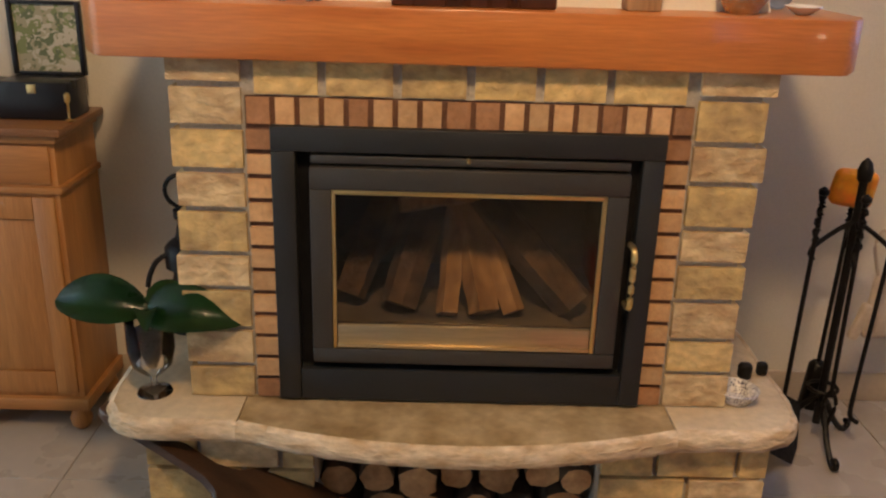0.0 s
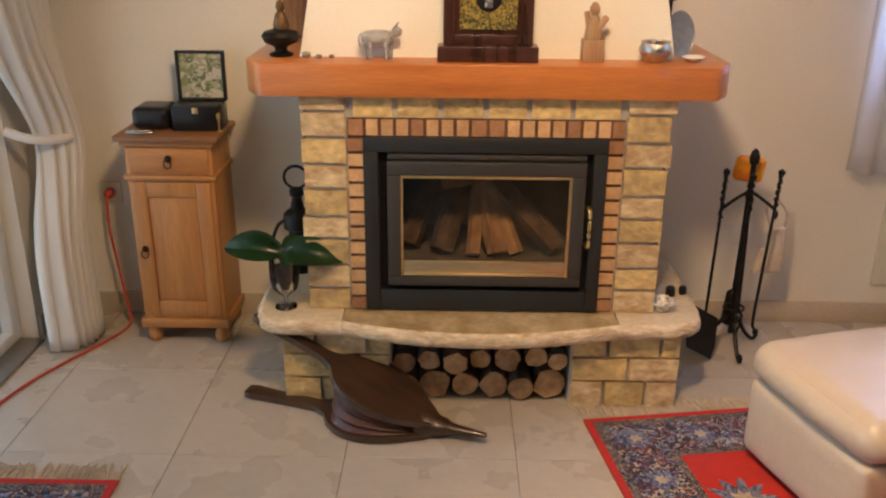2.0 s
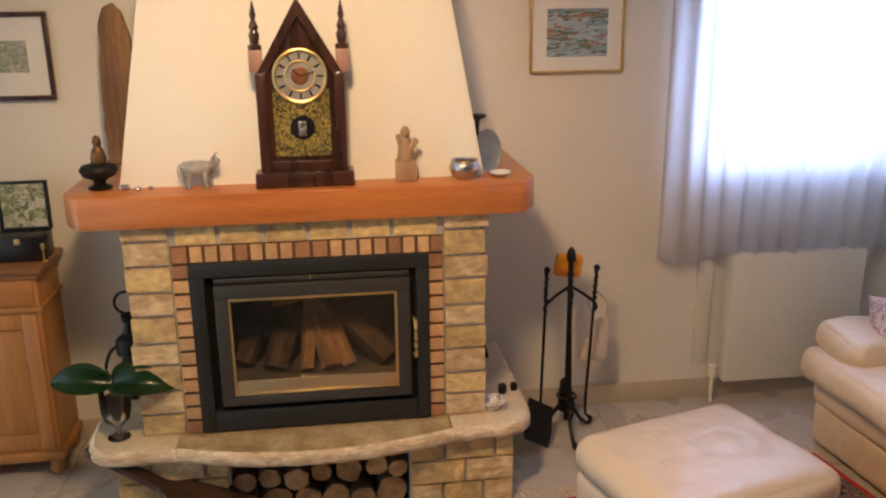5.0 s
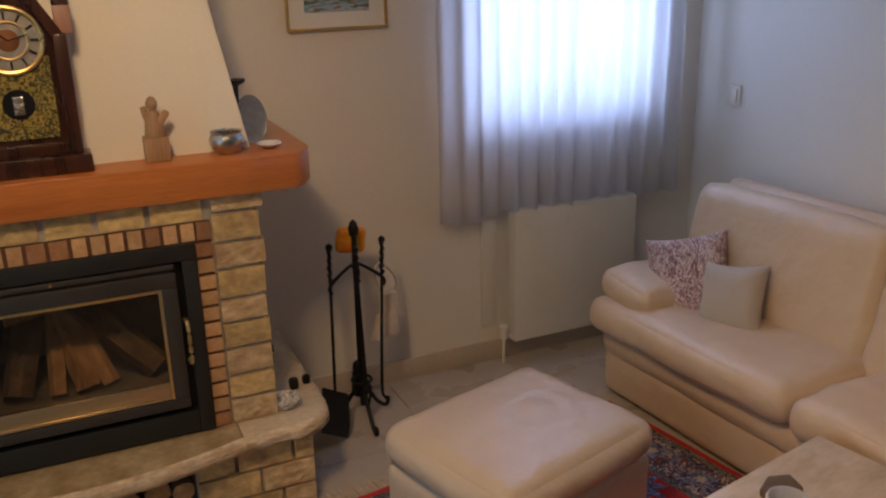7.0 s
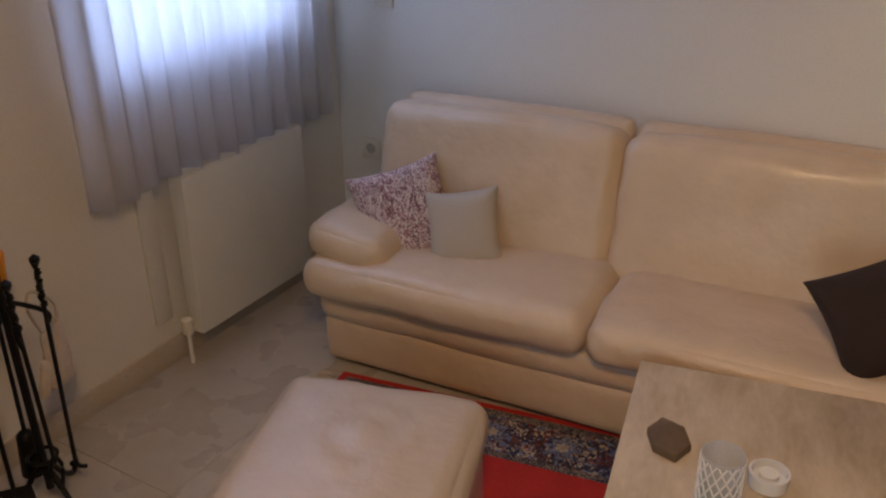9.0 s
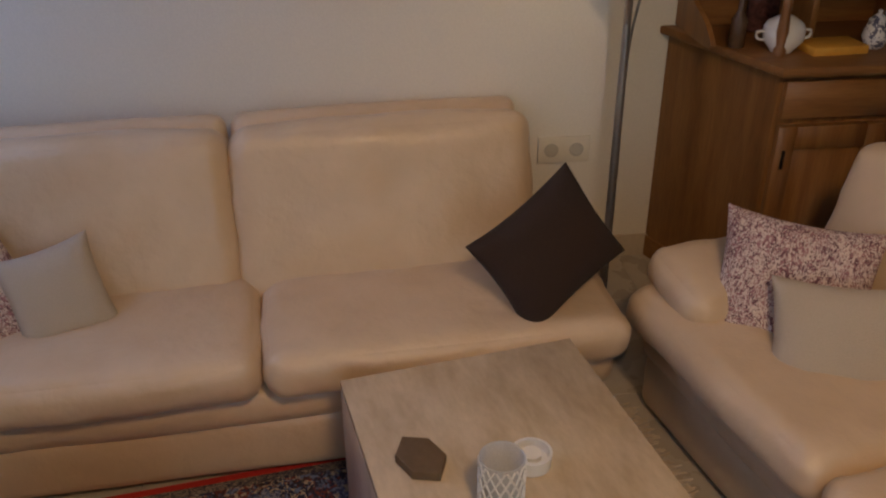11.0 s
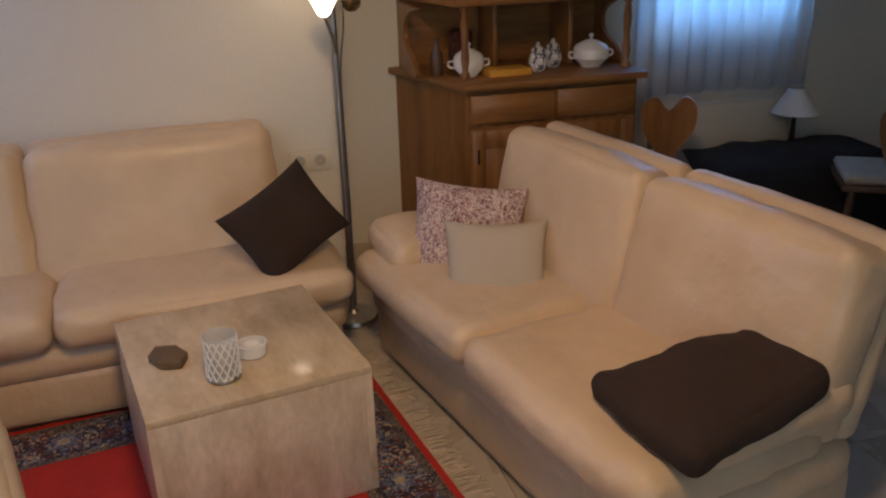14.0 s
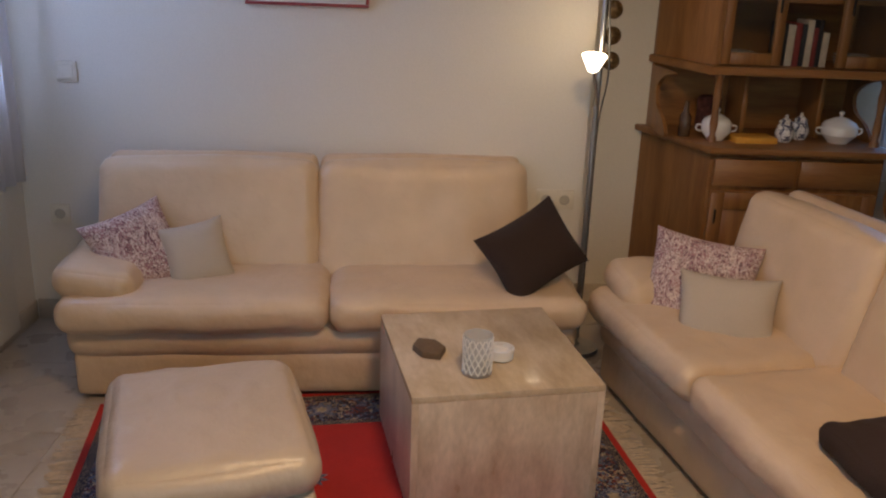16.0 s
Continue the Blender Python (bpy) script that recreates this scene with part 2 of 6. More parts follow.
def sheer(name, colour, through_part, clear):
    """Woven voile: diffuse, light let through, and open gaps."""
    m = bpy.data.materials.new(name)
    m.use_nodes = True
    n, l = m.node_tree.nodes, m.node_tree.links
    n.remove(n["Principled BSDF"])
    d, tl, tr = n.new("ShaderNodeBsdfDiffuse"), n.new("ShaderNodeBsdfTranslucent"), n.new("ShaderNodeBsdfTransparent")
    a, b, w = n.new("ShaderNodeMixShader"), n.new("ShaderNodeMixShader"), n.new("ShaderNodeTexNoise")
    w.inputs["Scale"].default_value = 30
    rm = n.new("ShaderNodeMapRange")
    l.new(w.outputs["Fac"], rm.inputs[0])
    rm.inputs[3].default_value, rm.inputs[4].default_value = clear * 0.8, clear * 1.2
    d.inputs[0].default_value = tl.inputs[0].default_value = (*colour, 1)
    a.inputs[0].default_value = through_part
    l.new(rm.outputs[0], b.inputs[0])
    l.new(d.outputs[0], a.inputs[1])
    l.new(tl.outputs[0], a.inputs[2])
    l.new(a.outputs[0], b.inputs[1])
    l.new(tr.outputs[0], b.inputs[2])
    l.new(b.outputs[0], n["Material Output"].inputs[0])
    return m


VOILE = sheer("white_voile", (0.86, 0.85, 0.86), 0.7, 0.22)
FROST = sheer("frosted_cut_glass", (0.82, 0.82, 0.80), 0.5, 0.5)
DRAPE = sheer("white_drape_cloth", (0.84, 0.81, 0.76), 0.3, 0.02)


def glow(name, colour, strength):
    m = bpy.data.materials.new(name)
    m.use_nodes = True
    b = m.node_tree.nodes["Principled BSDF"]
    b.inputs["Base Color"].default_value = (0.8, 0.78, 0.7, 1)
    b.inputs["Emission Color"].default_value = (*colour, 1)
    b.inputs["Emission Strength"].default_value = strength
    return m


LITGLASS = glow("lit_opal_glass", (1.0, 0.84, 0.62), 1.4)


def cells(name, colours, scale, rough=0.85, stretch=None, bump=0.2):
    """Small scattered specks or blotches of several colours."""
    m = bpy.data.materials.new(name)
    m.use_nodes = True
    n, l = m.node_tree.nodes, m.node_tree.links
    b = n["Principled BSDF"]
    b.inputs["Roughness"].default_value = rough
    tc, v, r = n.new("ShaderNodeTexCoord"), n.new("ShaderNodeTexVoronoi"), n.new("ShaderNodeValToRGB")
    mp = n.new("ShaderNodeMapping")
    mp.inputs["Scale"].default_value = stretch or (1, 1, 1)
    l.new(tc.outputs["Object"], mp.inputs[0])
    nz = n.new("ShaderNodeTexNoise")
    nz.inputs["Scale"].default_value = scale * 0.6
    l.new(mp.outputs[0], nz.inputs["Vector"])
    mx = n.new("ShaderNodeMix")
    mx.data_type = "VECTOR"
    mx.inputs[0].default_value = 0.12
    l.new(mp.outputs[0], mx.inputs[4])
    l.new(nz.outputs["Color"], mx.inputs[5])
    v.inputs["Scale"].default_value = scale
    l.new(mx.outputs[1], v.inputs["Vector"])
    sep = n.new("ShaderNodeSeparateColor")
    l.new(v.outputs["Color"], sep.inputs[0])
    l.new(sep.outputs[0], r.inputs[0])
    r.color_ramp.interpolation = "CONSTANT"
    els = r.color_ramp.elements
    els[0].color, els[0].position = (*colours[0], 1), 0
    els[1].color, els[1].position = (*colours[1], 1), 1 / len(colours)
    for i, c in enumerate(colours[2:]):
        e = els.new((i + 2) / len(colours))
        e.color = (*c, 1)
    l.new(r.outputs[0], b.inputs["Base Color"])
    if bump:
        bp = n.new("ShaderNodeBump")
        bp.inputs["Strength"].default_value, bp.inputs["Distance"].default_value = bump, 0.004
        l.new(v.outputs["Distance"], bp.inputs["Height"])
        l.new(bp.outputs[0], b.inputs["Normal"])
    return m


PINKC = cells("pink_speckled_weave", [(0.66, 0.54, 0.48), (0.15, 0.07, 0.085), (0.60, 0.48, 0.43), (0.34, 0.17, 0.18)], 110, stretch=(1, 0.55, 1))
RUGB = cells("rug_border_pile", [(0.020, 0.024, 0.055), (0.030, 0.018, 0.022), (0.16, 0.035, 0.03), (0.018, 0.022, 0.05), (0.13, 0.17, 0.28), (0.42, 0.34, 0.25)], 75, 0.95)
RUGN = cells("rug_navy_line", [(0.018, 0.02, 0.045), (0.03, 0.022, 0.03), (0.28, 0.22, 0.16)], 120, 0.95)
RUGR = mat("rug_red_pile", (0.46, 0.022, 0.014), 0.95, vary=0.12, scale=8, bump=0.3, bscale=220, colour2=(0.38, 0.018, 0.012))
RUGM = cells("rug_blue_motif", [(0.15, 0.18, 0.28), (0.05, 0.06, 0.14), (0.25, 0.25, 0.30), (0.03, 0.03, 0.06)], 90, 0.95)
RUGC = mat("rug_cream_pile", (0.46, 0.38, 0.28), 0.95, vary=0.2, scale=60, bump=0.3, bscale=220)
PAINTL = cells("landscape_watercolour", [(0.36, 0.38, 0.33), (0.24, 0.30, 0.16), (0.50, 0.48, 0.44), (0.30, 0.34, 0.24)], 70, 0.7, bump=0)
PAINTS = cells("seascape_paint", [(0.20, 0.33, 0.42), (0.12, 0.16, 0.09), (0.40, 0.46, 0.50), (0.30, 0.16, 0.10), (0.32, 0.42, 0.50)], 62, 0.6, (0.35, 1, 1.4), 0)
PAINTG = cells("meadow_paint", [(0.20, 0.24, 0.10), (0.36, 0.33, 0.22), (0.13, 0.16, 0.08), (0.50, 0.46, 0.36)], 50, 0.6, bump=0)
COWM = cells("mosaic_silver", [(0.12, 0.12, 0.12), (0.42, 0.41, 0.39), (0.20, 0.19, 0.18), (0.60, 0.58, 0.54)], 150, 0.4)
GOLDP = cells("gilded_clock_glass", [(0.36, 0.26, 0.06), (0.04, 0.04, 0.015), (0.24, 0.19, 0.05), (0.05, 0.05, 0.03)], 90, 0.35, bump=0)
DIALM = mat("silvered_dial", (0.44, 0.42, 0.39), 0.35, 0.4, vary=0.1, scale=40, bump=0.2)

# ---- shaping helpers ----


def tf(bm, verts, m):
    bmesh.ops.transform(bm, matrix=m, verts=verts)


def box(bm, x0, x1, y0, y1, z0, z1, bevel=0.0, seg=2):
    r = bmesh.ops.create_cube(bm, size=1)
    vs = r["verts"]
    tf(bm, vs, Matrix.Translation(((x0 + x1) / 2, (y0 + y1) / 2, (z0 + z1) / 2)) @ Matrix.Diagonal((x1 - x0, y1 - y0, z1 - z0, 1)))
    if bevel:
        es = list({e for v in vs for e in v.link_edges})
        bmesh.ops.bevel(bm, geom=es, offset=bevel, segments=seg, profile=0.5, affect="EDGES")
    return bm


def lathe(bm, prof, at=(0, 0, 0), seg=24, m=None):
    """A turned shape from (radius, height) pairs."""
    m = m or Matrix.Translation(at)
    rings = []
    for r, z in prof:
        rings.append([bm.verts.new(m @ Vector((max(r, 1e-4) * math.cos(2 * math.pi * i / seg), max(r, 1e-4) * math.sin(2 * math.pi * i / seg), z))) for i in range(seg)])
    for a, b in zip(rings, rings[1:]):
        for i in range(seg):
            bm.faces.new((a[i], a[(i + 1) % seg], b[(i + 1) % seg], b[i]))
    bm.faces.new(list(reversed(rings[0])))
    bm.faces.new(rings[-1])
    return bm


def tube(bm, pts, r, seg=8, closed=False):
    """A round bar along points; r may be one radius or one a point."""
    pts = [Vector(p) for p in pts]
    n = len(pts)
    rings = []
    for i, p in enumerate(pts):
        a = pts[(i - 1) % n] if closed or i > 0 else p
        b = pts[(i + 1) % n] if closed or i < n - 1 else p
        d = (b - a).normalized()
        q = d.to_track_quat("Z", "Y")
        rr = r[i] if isinstance(r, (list, tuple)) else r
        rings.append([bm.verts.new(p + q @ Vector((rr * math.cos(2 * math.pi * k / seg), rr * math.sin(2 * math.pi * k / seg), 0))) for k in range(seg)])
    pairs = list(zip(rings, rings[1:])) + ([(rings[-1], rings[0])] if closed else [])
    for a, b in pairs:
        for k in range(seg):
            bm.faces.new((a[k], a[(k + 1) % seg], b[(k + 1) % seg], b[k]))
    if not closed:
        bm.faces.new(list(reversed(rings[0])))
        bm.faces.new(rings[-1])
    return bm


def smooth_path(pts, n=8):
    """Catmull-Rom through the points."""
    pts = [Vector(p) for p in pts]
    out = []
    for i in range(len(pts) - 1):
        p0, p1, p2, p3 = pts[max(i - 1, 0)], pts[i], pts[i + 1], pts[min(i + 2, len(pts) - 1)]
        for k in range(n):
            t = k / n
            out.append(0.5 * ((2 * p1) + (p2 - p0) * t + (2 * p0 - 5 * p1 + 4 * p2 - p3) * t * t + (3 * p1 - p0 - 3 * p2 + p3) * t ** 3))
    return out + [pts[-1]]


def prism(bm, outline, z0, z1, m=None, bevel=0.0):
    """An upright slab of a plan outline (counter-clockwise)."""
    m = m or Matrix()
    lo = [bm.verts.new(m @ Vector((x, y, z0))) for x, y in outline]
    hi = [bm.verts.new(m @ Vector((x, y, z1))) for x, y in outline]
    k = len(outline)
    fs = [bm.faces.new(list(reversed(lo))), bm.faces.new(hi)]
    for i in range(k):
        fs.append(bm.faces.new((lo[i], lo[(i + 1) % k], hi[(i + 1) % k], hi[i])))
    if bevel:
        es = list({e for f in fs[:2] for e in f.edges})
        bmesh.ops.bevel(bm, geom=es, offset=bevel, segments=2, profile=0.5, affect="EDGES")
    return bm


def soft(bm, sx, sy, sz, r, puff=0.0, n=14, wr=0.0, seed=0.0, m=None, sag=0.0):
    """An upholstered block, rounded by r, its faces swollen by puff, with creases of height wr."""
    m = m or Matrix()
    h = Vector((sx / 2, sy / 2, sz / 2))
    start = len(bm.verts)
    cache = {}
    r = min(r, min(h) * 0.999)

    def vert(p):
        k = (round(p[0], 5), round(p[1], 5), round(p[2], 5))
        if k in cache:
            return cache[k]
        u = [p[i] / h[i] for i in range(3)]
        inner = Vector([max(-h[i] + r, min(h[i] - r, p[i])) for i in range(3)])
        d = Vector(p) - inner
        q = inner + (d.normalized() * r if d.length > 1e-7 else d)
        w = [1 - abs(c) ** 2.4 for c in u]
        q.z += math.copysign(puff, u[2]) * w[0] * w[1] * abs(u[2]) if abs(u[2]) > 0.99 else 0
        q.y += math.copysign(puff, u[1]) * w[0] * w[2] * 0.6 if abs(u[1]) > 0.99 else 0
        q.x += math.copysign(puff, u[0]) * w[1] * w[2] * 0.6 if abs(u[0]) > 0.99 else 0
        q.z -= sag * (1 - u[0] ** 2) * (1 - u[1] ** 2)
        if wr:
            s = noise.noise(Vector((q.x * 5 + seed, q.y * 9, q.z * 9))) + 0.5 * noise.noise(Vector((q.x * 17 + seed, q.y * 23, q.z * 25)))
            q += (d.normalized() if d.length > 1e-7 else Vector((0, 0, 1))) * wr * s
        cache[k] = bm.verts.new(m @ q)
        return cache[k]

    nn = [max(6, int(n * min(1.6, max(0.5, s / max(sx, sy, sz) * 1.6)))) for s in (sx, sy, sz)]

    def spread(k):
        # more rows near the edges, for the rounding
        return [math.sin((i / k - 0.5) * math.pi) for i in range(k + 1)]

    for ax in range(3):
        b, c = (ax + 1) % 3, (ax + 2) % 3
        sb, sc = spread(nn[b]), spread(nn[c])
        for s in (-1, 1):
            for i in range(nn[b]):
                for j in range(nn[c]):
                    quad = []
                    for di, dj in ((0, 0), (1, 0), (1, 1), (0, 1)):
                        p = [0, 0, 0]
                        p[ax], p[b], p[c] = s * h[ax], sb[i + di] * h[b], sc[j + dj] * h[c]
                        quad.append(vert(p))
                    if s < 0:
                        quad.reverse()
                    try:
                        bm.faces.new(quad)
                    except ValueError:
                        pass
    return bm


def pillow(bm, w, h, t, m, seed=0.0, n=16):
    """A stuffed square cushion with pointed corners, lying in its own x-y plane."""
    top, bot = {}, {}
    for i in range(n + 1):
        for j in range(n + 1):
            u, v = math.sin((i / n - 0.5) * math.pi), math.sin((j / n - 0.5) * math.pi)
            x = u * w / 2 * (1 - 0.10 * (1 - v * v))
            y = v * h / 2 * (1 - 0.10 * (1 - u * u))
            z = t / 2 * ((1 - u ** 4) * (1 - v ** 4)) ** 0.55
            z += 0.006 * noise.noise(Vector((x * 9 + seed, y * 9, 0))) * (1 - u ** 4) * (1 - v ** 4)
            top[i, j] = bm.verts.new(m @ Vector((x, y, z)))
            bot[i, j] = top[i, j] if i in (0, n) or j in (0, n) else bm.verts.new(m @ Vector((x, y, -z)))
    for i in range(n):
        for j in range(n):
            bm.faces.new((top[i, j], top[i + 1, j], top[i + 1, j + 1], top[i, j + 1]))
            bm.faces.new((bot[i, j], bot[i, j + 1], bot[i + 1, j + 1], bot[i + 1, j]))
    return bm


def make(name, bm, material, parent=None, label="", category="", group="", kind="", flat=False, angle=40):
    bmesh.ops.recalc_face_normals(bm, faces=bm.faces)
    me = bpy.data.meshes.new(name)
    bm.to_mesh(me)
    bm.free()
    me.materials.append(material)
    if not flat:
        me.shade_smooth()
        me.set_sharp_from_angle(angle=radians(angle))
    ob = new(name, me)
    if parent:
        ob.parent = parent
    return tagged(ob, label, category, group, kind)


def base(name, at, label, category, group="", turn=0.0):
    ob = new(name)
    ob.empty_display_size = 0.05
    ob.matrix_world = pose(*at, 0, 0, turn)
    return tagged(ob, label, category, group)


def bx(name, dims, material, parent=None, bevel=0.003, **k):
    return make(name, box(bmesh.new(), *dims, bevel=bevel), material, parent, **k)

# ---- the room ----
NY, EX, WX, SY, CZ = 0.605, 2.53, -1.62, -5.5, 2.5
RX, RY = 2.90, -1.647  # the dresser stands in a shallow recess of the east wall
B = bmesh.new
b = B()
box(b, WX - 0.25, EX + 1.3, SY - 0.2, NY + 0.3, -0.15, -0.012)
floor = make("floor", b, GROUT, label="beige ceramic tile floor with thin joints", category="floor", kind="structure", flat=True)
make("ceiling", box(B(), WX - 0.25, EX + 1.3, SY - 0.2, NY + 0.3, CZ, CZ + 0.15), CEIL, label="plain white plastered ceiling", category="ceiling", kind="structure", flat=True)
b = B()
for d in ((WX - 0.25, 1.47, 0, CZ), (2.29, EX + 0.25, 0, CZ), (1.47, 2.29, 0, 0.95), (1.47, 2.29, 2.15, CZ)):
    box(b, d[0], d[1], NY, NY + 0.3, d[2] - 0.01, d[3])
make("wall_north", b, PLASTER, label="cream plastered wall behind the fireplace", category="wall", kind="structure", flat=True)
b = B()
box(b, EX, RX + 0.25, RY, NY, -0.01, CZ)
make("wall_east", b, PLASTER, label="cream plastered wall behind the long sofa", category="wall", kind="structure", flat=True)
b = B()
for y0, y1, z0, z1 in ((-3.06, RY, 0, CZ), (SY - 0.2, -3.82, 0, CZ), (-3.82, -3.06, 0, 0.83), (-3.82, -3.06, 2.12, CZ)):
    box(b, RX, RX + 0.25, y0, y1, z0 - 0.01, z1)
make("wall_recess", b, PLASTER, label="cream plastered wall behind the dresser", category="wall", kind="structure", flat=True)
b = B()
for y0, y1, z0, z1 in ((0.36, NY, 0, CZ), (SY - 0.2, -2.3, 0, CZ), (-2.3, 0.36, 2.12, CZ)):
    box(b, WX - 0.25, WX, y0, y1, z0 - 0.01, z1)
make("wall_west", b, PLASTER, label="cream plastered wall with a wide glass door", category="wall", kind="structure", flat=True)
make("wall_south", box(B(), WX - 0.25, EX + 1.3, SY - 0.2, SY, -0.01, CZ), PLASTER, label="cream plastered wall of the dining end", category="wall", kind="structure", flat=True)
b = B()
box(b, -1.62, 2.515, NY - 0.012, NY, 0, 0.085, 0.003)
box(b, WX, WX + 0.012, 0.37, NY - 0.012, 0, 0.085, 0.003)
make("baseboard", b, BASEB, label="beige tile skirting along the walls", category="skirting", kind="structure")
b = B()
box(b, EX - 0.012, EX, RY - 0.012, NY - 0.013, 0, 0.085, 0.003)
box(b, EX, RX - 0.012, RY - 0.012, RY, 0, 0.085, 0.003)
box(b, RX - 0.012, RX, SY, RY, 0, 0.085, 0.003)
make("baseboard", b, BASEB, label="beige tile skirting behind the sofa and dresser", category="skirting", kind="structure")


def window(name, m, w, z0, z1):
    """A two-leaf window in its opening; x runs along the wall, y outwards."""
    e = base(name, (0, 0, 0), "white framed window with two glass leaves", "window")
    tagged(e, kind="structure")
    e.matrix_world = m
    b = B()
    box(b, 0, w, 0.1, 0.16, z0, z0 + 0.06, 0.004)
    box(b, 0, w, 0.1, 0.16, z1 - 0.06, z1, 0.004)
    for x in (0, w / 2 - 0.045, w - 0.06):
        box(b, x, x + (0.09 if 0 < x < w - 0.1 else 0.06), 0.1, 0.16, z0 + 0.06, z1 - 0.06, 0.004)
    make("frame", b, WINF, e)
    g = bx("pane", (0.06, w - 0.06, 0.128, 0.132, z0 + 0.06, z1 - 0.06), PANE, e, 0)
    g.visible_shadow = False
    bx("sill", (-0.0, w, -0.012, 0.1, z0, z0 + 0.025), BASEB, e)
    return e


window("window_1", pose(1.47, NY, 0), 0.82, 0.95, 2.15)
window("window_2", pose(RX, -3.06, 0, 0, 0, -90), 0.76, 0.83, 2.12)
# wide sliding glass door to the terrace
e = base("door_1", (WX, 0, 0), "wide sliding glass door with white frame", "glass door")
tagged(e, kind="structure")
b = B()
for y0, y1, z0, z1 in ((-2.3, 0.36, 0, 0.05), (-2.3, 0.36, 2.06, 2.12), (-2.3, -2.24, 0.05, 2.06), (0.30, 0.36, 0.05, 2.06), (-1.0, -0.92, 0.05, 2.06)):
    box(b, -0.14, -0.06, y0, y1, z0, z1, 0.004)
make("frame", b, WINF, e)
g = bx("pane", (-0.102, -0.098, -2.24, 0.30, 0.05, 2.06), PANE, e, 0)
g.visible_shadow = False
bx("track", (-0.06, 0.03, -2.3, 0.34, 0.0, 0.012), STEEL, e, 0.002)
make("ground", box(B(), -60, 60, -60, 60, -0.5, -0.3), GRASS, label="grass outside the house", category="ground", kind="structure", flat=True)
make("terrace", box(B(), -5, WX - 0.26, -4, 2, -0.3, -0.03), PAVE, label="pale paved terrace outside the glass door", category="terrace", kind="structure", flat=True)

# ---- curtains ----


def curtain(name, m, width, z0, z1, folds, depth, mt, label, seed=0.0, hem=0.0):
    b = B()
    n, rows = folds * 8, 14
    g = []
    for j in range(rows + 1):
        v = j / rows
        z = z0 + (z1 - z0) * v
        row = []
        for i in range(n + 1):
            u = i / n
            ph = u * folds * 2 * math.pi + 1.2 * noise.noise(Vector((u * 5 + seed, 0.3 * v, 0)))
            a = depth * (0.45 + 0.55 * (1 - v)) * (0.7 + 0.6 * noise.noise(Vector((u * 7 + seed, 3, 0))))
            zz = z - hem * (1 - v) * (0.5 + noise.noise(Vector((u * 6, seed, 0))))
            row.append(b.verts.new((u * width, a * math.sin(ph), zz)))
        g.append(row)
    for j in range(rows):
        for i in range(n):
            b.faces.new((g[j][i], g[j][i + 1], g[j + 1][i + 1], g[j + 1][i]))
    ob = make(name, b, mt, label=label, category="curtain", angle=180)
    ob.matrix_world = m
    s = ob.modifiers.new("cloth", "SOLIDIFY")
    s.thickness = 0.0012
    return ob


curtain("sheer_curtain", pose(1.315, NY - 0.07, 0), 1.08, 0.645, 2.3, 13, 0.028, VOILE, "white sheer curtain hanging over the window", 1.0, 0.03)
curtain("sheer_curtain", pose(RX - 0.06, -3.00, 0, 0, 0, -90), 0.88, 0.645, 2.3, 10, 0.028, VOILE, "white sheer curtain over the dining window", 5.0, 0.02)
b = B()
bm = b
tube(bm, [(1.29, NY - 0.07, 2.31), (2.42, NY - 0.07, 2.31)], 0.012)
for x in (1.38, 2.36):
    tube(bm, [(x, NY - 0.07, 2.31), (x, NY + 0.005, 2.31)], 0.008)
make("curtain_rod", bm, STEEL, label="thin metal curtain rod on the wall", category="curtain rod")
bm = B()
tube(bm, [(RX - 0.06, -2.97, 2.31), (RX - 0.06, -3.92, 2.31)], 0.012)
for y in (-3.0, -3.9):
    tube(bm, [(RX - 0.06, y, 2.31), (RX + 0.005, y, 2.31)], 0.008)
make("curtain_rod", bm, STEEL, label="thin metal curtain rod over the dining window", category="curtain rod")

# tied-back drape beside the glass door
b = B()
rows, n = 40, 72
g = []
for j in range(rows + 1):
    z = 0.012 + (2.28 - 0.012) * j / rows
    k = math.exp(-((z - 0.74) / 0.24) ** 2)
    wide = (0.20 + 0.30 * min(1, max(0, z - 0.74) / 1.1) + 0.05 * max(0, 0.74 - z)) * (1 - 0.42 * k)
    mid = 0.43 - (0.16 * min(1, max(0, z - 0.74) / 1.1)) - 0.05 * (1 - min(1, z / 0.74)) + 0.04 * k
    row = []
    for i in range(n + 1):
        u = i / n - 0.5
        ph = u * 9 * 2 * math.pi + 0.8 * noise.noise(Vector((u * 6, z * 0.6, 2)))
        out = 0.036 * (1 - 0.5 * k) * math.sin(ph) + 0.09 * math.cos(u * math.pi) * (0.5 + 0.5 * k)
        row.append(b.verts.new((WX + 0.10 + 0.05 * (z < 0.74) * (0.74 - z) + out * 1.25, mid - 0.02 + u * wide * 1.12, z)))
    g.append(row)
for j in range(rows):
    for i in range(n):
        b.faces.new((g[j][i], g[j][i + 1], g[j + 1][i + 1], g[j + 1][i]))
dr = base("drape", (0, 0, 0), "white drape tied back beside the glass door", "curtain")
o = make("cloth", b, DRAPE, dr, angle=180)
s = o.modifiers.new("cloth", "SOLIDIFY")
s.thickness = 0.0015
tb = B()
tube(tb, smooth_path([(WX + 0.005, 0.55, 0.83), (WX + 0.10, 0.55, 0.80), (WX + 0.20, 0.44, 0.75), (WX + 0.12, 0.33, 0.76), (WX + 0.03, 0.32, 0.79)], 6), 0.016)
make("tie", tb, DRAPE, dr)

# ---- fireplace ----
fp = base("fireplace", (0, 0.3, 0), "stone and brick fireplace with a built-in stove", "fireplace")


